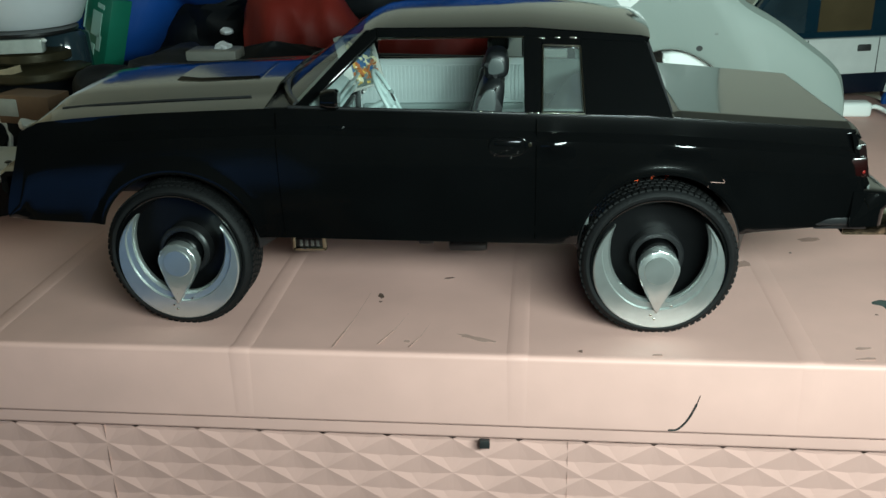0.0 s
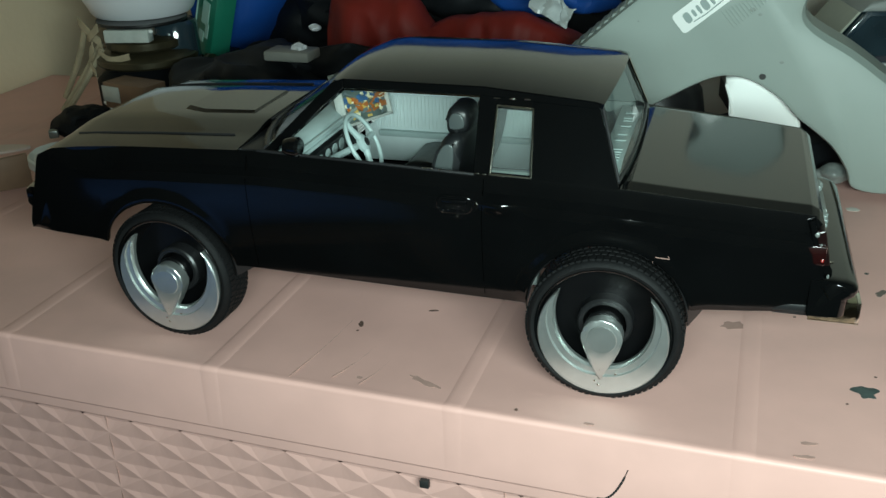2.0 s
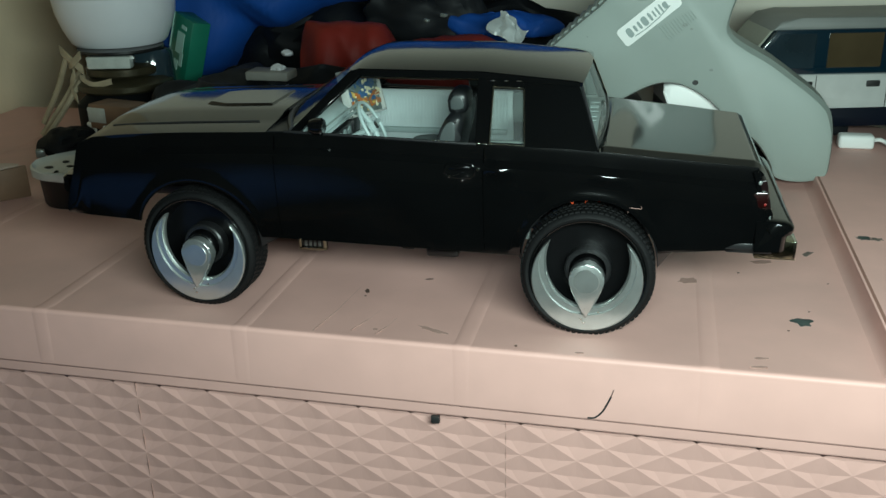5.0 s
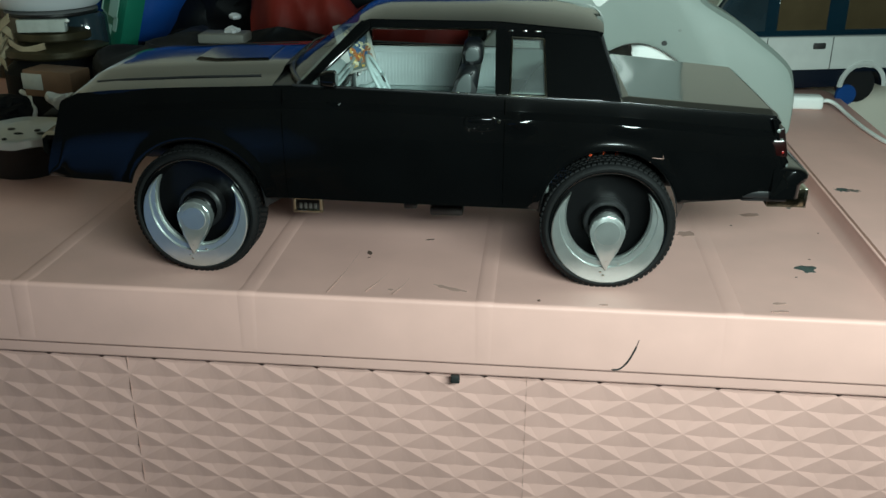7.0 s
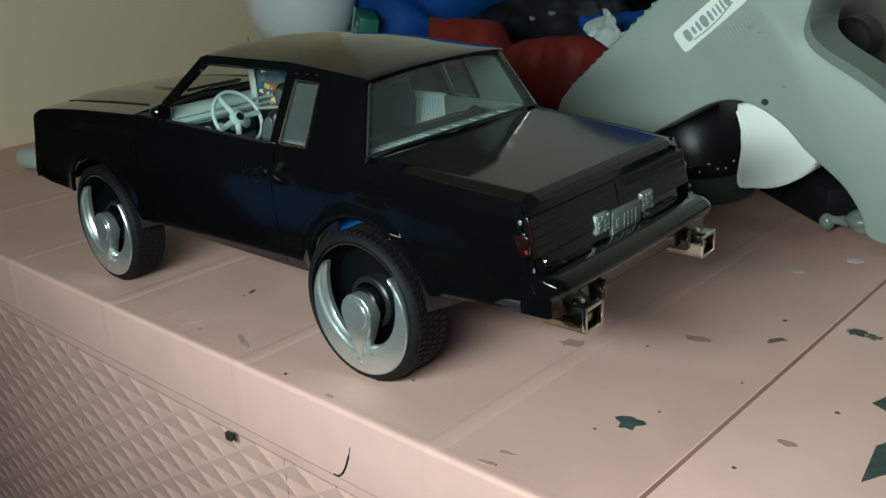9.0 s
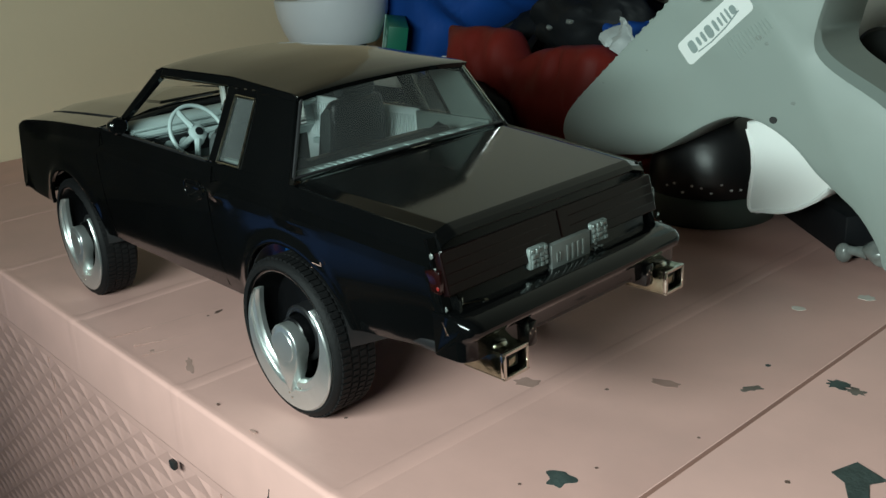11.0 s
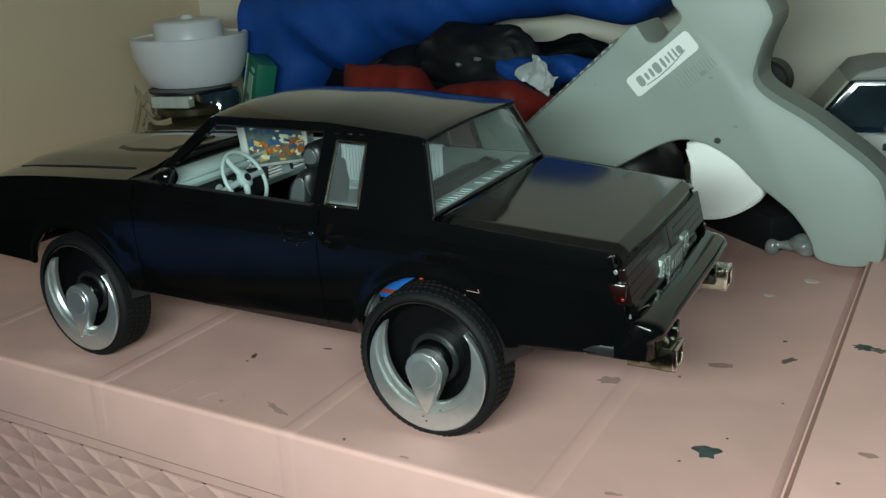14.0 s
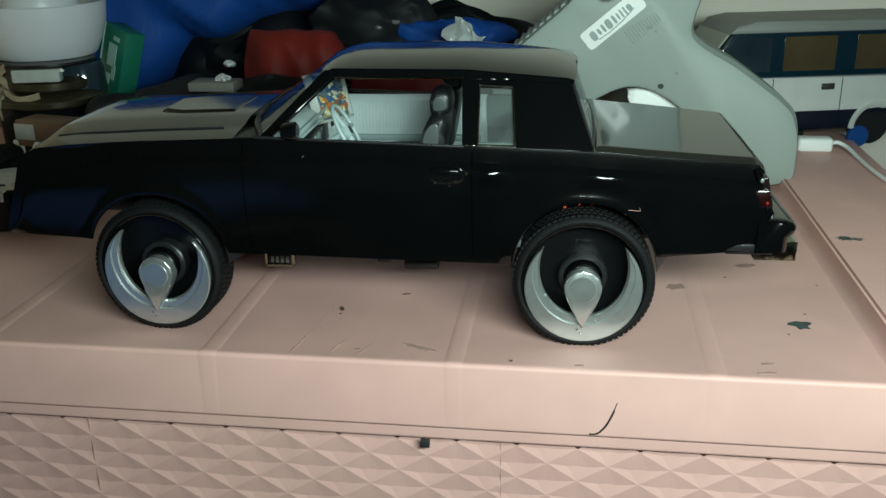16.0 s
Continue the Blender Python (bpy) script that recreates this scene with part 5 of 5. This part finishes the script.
suv_prism("suv_roof", [(-17, 53), (-13.5, 56.8), (-5, 58.2), (70, 58.2), (76, 53)], 2.4, 39.6, SUV_GREY, "grey roof", 1.2)
suv_prism("suv_hood", [(-58, 32.5), (-57, 34.5), (-30, 37.0), (-28, 34)], 1.5, 40.5, SUV_GREY, "grey hood")
for pts, mat in (([(-25, 37), (-13.5, 51.8), (2, 51.8), (2, 37)], SUV_GLASS), ([(7.5, 37), (7.5, 51.8), (31, 51.8), (31, 37)], AMBER_GLASS), ([(40, 37), (40, 51.8), (70, 51.8), (75, 37)], AMBER_GLASS)):
    part("side_window", prism(B(), pts, 1.0, 1.8, "Y", 0.25, 1), mat, suv)
part("windscreen", prism(B(), [(-30.2, 36.0), (-17.2, 53.0), (-16.0, 53.0), (-28.8, 36.0)], 4, 38, "Y", 0.2, 1), material("dusty_screen", (0.33, 0.34, 0.28), 0.3, var=0.15, var_scale=60), suv)
for u in (3.2, 34.5):
    part("shut_line", box(B(), u, u + 0.35, -0.12, 0.4, 19.5, 34), BLACK, suv)
for u in (-4.0, 25.4):
    part("door_handle", box(B(), u, u + 6.0, -0.5, 0.5, 28.6, 31.4, 0.5), INK, suv)
bm = B()
rows = [[(52 + r * math.cos(radians(a)), v, 11 + r * math.sin(radians(a))) for r, v in ((9.6, -0.4), (10.2, -0.9), (11.6, -0.9), (12.0, 0.2))] for a in range(0, 181, 9)]
grid(bm, rows)
part("arch_trim", bm, SUV_SILVER, suv, "pale wheel-arch moulding")
bm = lathe(B(), [(0.5, 3), (8.2, 3), (8.4, 9), (0.5, 9)], 36, "Y", (52, 0, 11))
part("wheel_drum", bm, BLACK, suv)
bm = lathe(B(), [(0.5, 2.0), (4.8, 2.0), (5.0, 3.4), (0.5, 3.4)], 24, "Y", (46.5, 0, 6.5))
part("wheel_disc", bm, material("blue_disc", (0.006, 0.05, 0.20), 0.4, var=0.1), suv, "bright blue wheel disc")
for u in (-34, 20):
    part("stand", box(B(), u - 4, u + 4, 8, 34, 0, 11.2, 0.5), BLACK_BAG, suv)

# ---- white plug and cable on the end panel ----
plug = thing("power_adapter", "short white plug with a white cable", "adapter", 196, 203, PANEL_Z)
bm = box(B(), -7.5, 7.0, -3.6, 3.6, 0, 6.0, 1.4, 4)
part("plug_body", bm, WHITE, plug)
bm = tube(B(), smooth_line([(6.5, 0, 3.2), (10, 1, 3.4), (13, -3, 2.2), (14.2, -16, 1.0), (14.6, -36, 1.0), (16.6, -54, 1.0), (20.6, -66, 0.9), (23.0, -74, -8), (23.4, -80, -40)], 6), 0.9, 10)
part("cable", bm, WHITE, plug, "white round cable")

# ---- milky bowl cap on its stack ----
cap = thing("bowl_lid", "milky white plastic bowl-shaped lid on a stack of small parts", "lid", -156, 210, 44)
bm = lathe(B(), [(1, 0), (22.0, 0), (23.5, 1.5), (26.5, 8), (28.8, 15), (29.6, 21), (29.8, 23.6), (29.2, 24.2), (28.6, 23.2), (18.5, 22.6), (1, 22.6)], 72)
part("bowl", bm, MILKY, cap)
bm = lathe(B(), [(1, 22.5), (17.6, 22.5), (17.4, 23.4), (17.2, 30.4), (16.2, 31.6), (13, 32.2), (1, 32.4)], 64)
part("collar", bm, MILKY, cap)
part("knob", lathe(B(), [(3.8, 32.2), (3.5, 32.8), (2.2, 34.4), (0.4, 34.6)], 32), MILKY, cap)
stack = thing("gearbox_stack", "old brass and clear plastic mechanism on a dark round base", "mechanism", -150, 200, -0.5)
bm = lathe(B(), [(1, 42.5), (20, 42.5), (20.6, 43.2), (20.6, 44.2), (1, 44.4)], 48)
part("top_plate", bm, BLACK, stack)
bm = box(B(), -10.5, 10.5, -20, -14, 36.4, 42.2, 0.6)
bmesh.ops.rotate(bm, verts=bm.verts, cent=(0, 0, 0), matrix=Matrix.Rotation(radians(12), 3, "Z"))
part("clear_block", bm, ACRYLIC, stack, "clear acrylic block")
bm = lathe(B(), [(1, 31), (17, 31), (18, 32), (18, 35), (15, 36.5), (1, 36.8)], 48)
part("brass_drum", bm, BRASS, stack)
bm = lathe(B(), [(1, 24), (22.5, 24), (23.5, 25), (23.5, 27.5), (20, 30), (1, 31.2)], 48)
part("brass_flange", bm, BRASS, stack)
bm = lathe(B(), [(1, 0), (23, 0), (24.5, 3), (24.5, 17), (20, 21), (15, 24.4)], 48)
part("dark_base", bm, BLACK_BAG, stack)
jar = part("dark_jar", lathe(B(), [(1, 20), (10, 20), (11, 21), (11, 40), (10, 42), (1, 42.4)], 40, at=(11, 8, 0)), SUV_GLASS, stack, "dark green glass jar")
# White dot put on the jar for its small glint.
part("glint_dot", lump(B(), (15, -2.4, 37), (0.5, 0.3, 0.4), 6), WHITE, jar)
TAPE = material("yellowed_tape", (0.34, 0.28, 0.19), 0.35, var=0.25, var_scale=150)
for p0, p1, p2, w in (((-25, -14, 44), (-18, -17, 40), (-11, -18, 35), 2.4), ((-23, -12, 36), (-17, -18, 38), (-10, -20, 43), 1.8), ((-16, -18, 34), (-20, -17, 27), (-15, -20, 21), 2.0),
                      ((-24, -12, 42), (-19, -14, 31), (-21, -15, 22), 1.6), ((-12, -20, 32), (-4, -22, 29), (6, -22, 31), 1.4)):
    line = smooth_line([p0, p1, p2], 5)
    bm = B()
    grid(bm, [[tuple(q + Vector((0.3, 0, -w))), tuple(q), tuple(q + Vector((-0.2, 0.4, w)))] for q in line])
    thicken(bm, 0.4)
    part("tape_strip", bm, TAPE, stack, "yellowed strip of tape", smooth=40)
part("tape_scrap", crumple(lump(B(), (15, -16, 41.5), (1.2, 1.0, 0.9), 8), 0.4, 0.35, 5), WHITE, stack)
for p0, p1 in (((-16, -12, 34), (-40, -18, 2)), ((-14, -14, 32), (-33, -26, 2)), ((-22, -14, 40), (-44, -10, 6))):
    part("stick", tube(B(), smooth_line([p0, tuple((a + b) / 2 + 1.2 for a, b in zip(p0, p1)), p1], 4), 1.4, 8), TAPE, stack)

# ---- green card box ----
gbox = thing("card_box", "small dark green printed card box leaning on the stack", "box", -128, 226, 0)
gm = Matrix.Translation((0, 0, 38)) @ Matrix.Rotation(radians(17), 4, "Y") @ Matrix.Rotation(radians(-34), 4, "Z")
bm = box(B(), -9, 10, -5, 5, -17, 17, 0.4, 2, gm)
part("carton", bm, GREEN, gbox)
# Pale strip painted down the left edge as its highlight.
bm = box(B(), -9.3, -8.5, -5.4, -4.6, -17, 17, 0.1, 1, gm)
part("edge_shine", bm, GREEN_PRINT_SHINE, gbox)
for x0, x1, z0, z1 in ((-3, 4, -2, 9), (-4, 1, -11, -6), (2, 5, -8, -1), (0, 5, 11, 13), (-5, -2, -15, -12)):
    bm = box(B(), x0, x1, -5.25, -4.9, z0, z1, 0, 1, gm)
    part("print_bar", bm, GREEN_PRINT_SHINE, gbox)
bm = box(B(), -8, 7, -3, 8, -0.5, 23, 0.5)
part("foot", bm, BLACK_BAG, gbox)

# ---- dark pile, blue and red plastic ----
bm = lump(B(), (-15, 272, 24), (112, 34, 40), 40)
crumple(bm, 9, 0.035, 4)
for v in bm.verts:
    v.co.z = max(v.co.z, -0.4)
pile = thing("black_bag", "crumpled black plastic bag under the blue one", "bag")
part("bag_body", bm, BLACK_BAG, pile)
bm = lump(B(), (-34, 180, 18), (36, 9, 23), 24)
crumple(bm, 3, 0.06, 9.1)
for v in bm.verts:
    v.co.z = max(v.co.z, -0.4)
part("front_fold", bm, BLACK_BAG, pile)
bm = lump(B(), (-2, 234, 56), (32, 12, 15), 24)
crumple(bm, 4, 0.06, 6.2)
part("loose_fold", bm, BLACK_BAG, pile)

bag = thing("blue_bag", "large crumpled blue plastic bag heaped at the back", "bag")
UNDER = [(-164, 22), (-135, 10), (-122, 18), (-112, 33), (-105, 43), (-85, 45), (-62, 53), (-40, 56), (-22, 64), (0, 72), (30, 74), (60, 68), (86, 70)]
TOP = [(-164, 86), (-125, 92), (-90, 98), (-60, 108), (0, 122), (50, 116), (86, 88)]
bm = B()
rows = []
for i in range(85):
    x = -164 + 250 * i / 84
    lo, hi = lerp(UNDER, x), lerp(TOP, x)
    end = min(1.0, 0.25 + min(x + 164, 86 - x) / 22.0)
    row = []
    for k in range(48):
        a = 2 * math.pi * k / 48
        y = 276 - (36 * end) * math.copysign(abs(math.cos(a)) ** 0.7, math.cos(a))
        z = (lo + hi) / 2 + (hi - lo) / 2 * end * math.copysign(abs(math.sin(a)) ** 0.8, math.sin(a))
        row.append((x, y, z))
    rows.append(row)
vs = grid(bm, rows, close_u=True)
bm.faces.new(vs[0])
bm.faces.new(vs[-1])
for v in bm.verts:
    q = Vector((v.co.x * 0.030 + v.co.z * 0.022, v.co.y * 0.012, v.co.z * 0.016 - v.co.x * 0.010))
    f = abs(noise.noise(q * 0.8)) * 16 + abs(noise.noise(q * 1.7 + Vector((5, 1, 2)))) * 5 + noise.noise(q * 4.5) * 0.6
    v.co.y += f - 9
    v.co.z += noise.noise(q * 1.1 + Vector((9, 4, 1))) * 5
part("bag_body", bm, BLUE_BAG, bag, smooth=60)
bm = lump(B(), (34, 232, 51), (32, 11, 6), 24)
crumple(bm, 3.5, 0.07, 3.7)
part("loose_fold", bm, BLUE_BAG, bag, smooth=35)

pouch = thing("red_pouch", "folded dark red plastic pouch behind the car", "pouch")
CREST = [(-54, 50), (-50, 57), (-30, 58.5), (-14, 55), (-6, 46), (4, 48), (14, 51), (32, 51), (44, 48), (56, 42), (66, 30)]
bm = B()
rows = []
for i in range(61):
    x = -54 + 2 * i
    hi = lerp(CREST, x)
    end = min(1.0, 0.2 + min(x + 54, 66 - x) / 14.0)
    row = []
    for k in range(40):
        a = 2 * math.pi * k / 40
        y = 200 - 12 * end * math.copysign(abs(math.cos(a)) ** 0.8, math.cos(a))
        z = hi / 2 + hi / 2 * math.copysign(abs(math.sin(a)) ** 0.75, math.sin(a))
        row.append((x, y, z))
    rows.append(row)
vs = grid(bm, rows, close_u=True)
bm.faces.new(vs[0])
bm.faces.new(vs[-1])
for v in bm.verts:
    q = Vector((v.co.x * 0.034 + v.co.z * 0.012, 0.3, v.co.z * 0.020 - v.co.x * 0.014))
    v.co.y += abs(noise.noise(q * 1.3 + Vector((2, 7, 1)))) * 10 + abs(noise.noise(q * 3.1)) * 3 - 5
    v.co.x += noise.noise(q * 1.7 + Vector((4, 0, 2))) * 3
    v.co.z = max(v.co.z + noise.noise(q * 2.2) * 2.5 * min(1.0, v.co.z / 20), -0.4)
part("pouch_body", bm, RED_PL, pouch, smooth=50)
bm = lump(B(), (58, 178, 30), (12, 6, 13), 14)
crumple(bm, 2.4, 0.06, 3.3)
part("flap", bm, RED_PL, pouch, smooth=40)
bm = B()
rows = [[(-8 + 16 * i / 16, -4.5 + 9 * j / 10, 0) for j in range(11)] for i in range(17)]
grid(bm, rows)
bmesh.ops.rotate(bm, verts=bm.verts, cent=(0, 0, 0), matrix=Matrix.Rotation(radians(62), 3, "X") @ Matrix.Rotation(radians(-32), 3, "Z"))
crumple(bm, 2.6, 0.14, 5.5)
thicken(bm, 0.4)
solid("white_rag", bm, material("translucent_grey_film", (0.42, 0.45, 0.45), 0.35, var=0.25, var_scale=90), "crumpled pale grey plastic film on the red pouch", "plastic film", 46, 193, 55, smooth=25)
for k, (x, y, z, sx, sz) in enumerate(((-64, 205, 41, 3.4, 1.2), (-54, 168, 41, 3.2, 1.6), (-46, 140, 12, 4, 3), (8, 196, 58, 1.6, 1.0), (15, 200, 60, 1.8, 1.0))):
    bm = lump(B(), (0, 0, 0), (sx, sx * 0.7, sz), 8)
    crumple(bm, sx * 0.4, 0.3, k + 11)
    solid("paper_scrap", bm, MILKY if k < 2 else PLATE, "small crumpled grey paper scrap on the pile", "paper", x, y, z, group="paper scraps", smooth=20)
bm = box(B(), -10, 10, -6, 6, -2, 2, 0.8)
solid("grey_block", bm, material("dull_grey_plastic", (0.22, 0.22, 0.20), 0.5, var=0.15), "dull grey plastic block on the dark pile", "block", -57, 168, 38)
bm = lump(B(), (-80, 175, 12), (42, 34, 26), 30)
crumple(bm, 6, 0.05, 14)
for v in bm.verts:
    v.co.z = max(v.co.z, -0.4)
solid("black_cloth", bm, BLACK_BAG, "heap of crumpled black cloth", "cloth")

# ---- bits in front of the wall, beyond the car's nose ----
tin = thing("paint_tin", "squat black tin with a dented silver lid and tar spots", "tin", -114, 99, -0.5)
part("tin_body", lathe(B(), [(1, 0), (13.5, 0), (14, 0.8), (14.6, 11), (15.5, 12)], 40), BLACK, tin)
bm = lathe(B(), [(15.4, 11.8), (17.2, 12.6), (17.2, 15.4), (16.4, 16.0), (15.0, 14.8), (8, 14.6), (1, 14.9)], 48)
crumple(bm, 0.5, 0.12, 4)
part("tin_lid", bm, SUV_SILVER, tin)
rnd = random.Random(5)
for i in range(6):
    a, r = rnd.uniform(0, 6.28), rnd.uniform(3, 13)
    part("tar_spot", lump(B(), (r * math.cos(a), r * math.sin(a), 15.0), (rnd.uniform(0.8, 2.2), rnd.uniform(0.7, 1.4), 0.5), 7), BLACK, tin)
bottle = thing("paint_bottle", "small grey paint bottle with a red cap lying down", "bottle", -183, 68, 4.6, 18)
part("bottle_body", lathe(B(), [(1, -11), (4.6, -11), (5.1, -9), (5.1, 4), (3.4, 6.5), (3.0, 8)], 32, "X"), material("pale_grey_plastic", (0.42, 0.45, 0.42), 0.4, var=0.08), bottle)
part("bottle_cap", lathe(B(), [(3.0, 7.5), (3.4, 8), (3.4, 11), (1, 11.4)], 24, "X"), material("red_cap", (0.40, 0.02, 0.015), 0.35, var=0.1), bottle)
can = thing("black_bottle", "dark bottle lying on its side", "bottle", -153, 77, 5.0, 35)
part("bottle_body", lathe(B(), [(1, -9), (5.0, -9), (5.5, -7.8), (5.5, 4), (3.6, 7), (2.8, 10), (1, 10.4)], 32, "X"), BLACK, can)
carton = thing("brown_carton", "small brown cardboard carton with a clear window", "carton", -132, 161, -0.5, -12)
part("carton_body", box(B(), -13, 12, -5, 8, 13, 24.5, 0.6), BROWN, carton)
part("carton_foot", box(B(), -12, 11, -3, 8, 0, 13.2, 0.6), BLACK_BAG, carton)
part("carton_window", box(B(), -13.5, -3, -5.4, -4.8, 16, 23, 0.3), ACRYLIC, carton)
heap = thing("black_motor", "small dark motor wrapped in black tape, lying near the wall", "motor", -157, 158, -0.5, 35)
bm = lump(B(), (0, 0, 6), (15, 9, 7), 18)
crumple(bm, 2.6, 0.12, 2.2)
for v in bm.verts:
    v.co.z = max(v.co.z, 0.0)
part("taped_body", bm, BLACK_BAG, heap, smooth=25)
part("tape_strip", tube(B(), smooth_line([(11, -8, 2), (12.5, -6, 7), (12, -1, 11), (9, 6, 12.5)], 5), 1.1, 8), WHITE, heap)
part("terminal", box(B(), -16, -12, -7, -3, 2, 5.5, 0.5), PLATE, heap)
solid("black_block", box(B(), -9, 8, -6, 6, 0, 14, 1.0), BLACK_BAG, "small matt black block under the paper scrap", "block", -113, 133, -0.5, 10)
bm = lump(B(), (0, 0, 0), (7, 3, 5), 12)
crumple(bm, 2.4, 0.2, 8.3)
solid("paper_scrap", bm, WHITE, "small crumpled white paper scrap on the pile", "paper", -113, 131, 17, group="paper scraps", smooth=20)
bm = box(B(), -11, 9, -1.2, 1.2, 0, 13, 0.4)
crumple(bm, 1.2, 0.08, 5)
solid("brown_card", bm, BROWN, "bent brown card strip standing on edge", "card", -143, 92, -0.4, 48)
bm = lump(B(), (0, 0, 8), (6.5, 5, 8.5), 14)
crumple(bm, 1.8, 0.2, 1.4)
solid("foil_ball", bm, BRASS, "crumpled bit of brown foil beside the green box", "foil", -127, 216, 8, smooth=20)
bm = prism(B(), smooth_loop([(-30, -6), (-10, -9), (12, -7), (30, -3), (22, 4), (-4, 7), (-24, 5)], 3), -0.5, 0.6, "Z", 0.2)
solid("paper_sheet", bm, material("pale_pink_paper", (0.62, 0.50, 0.45), 0.6, var=0.06), "torn pale paper strip lying on the chest", "paper", -196, 120, 0, 35)
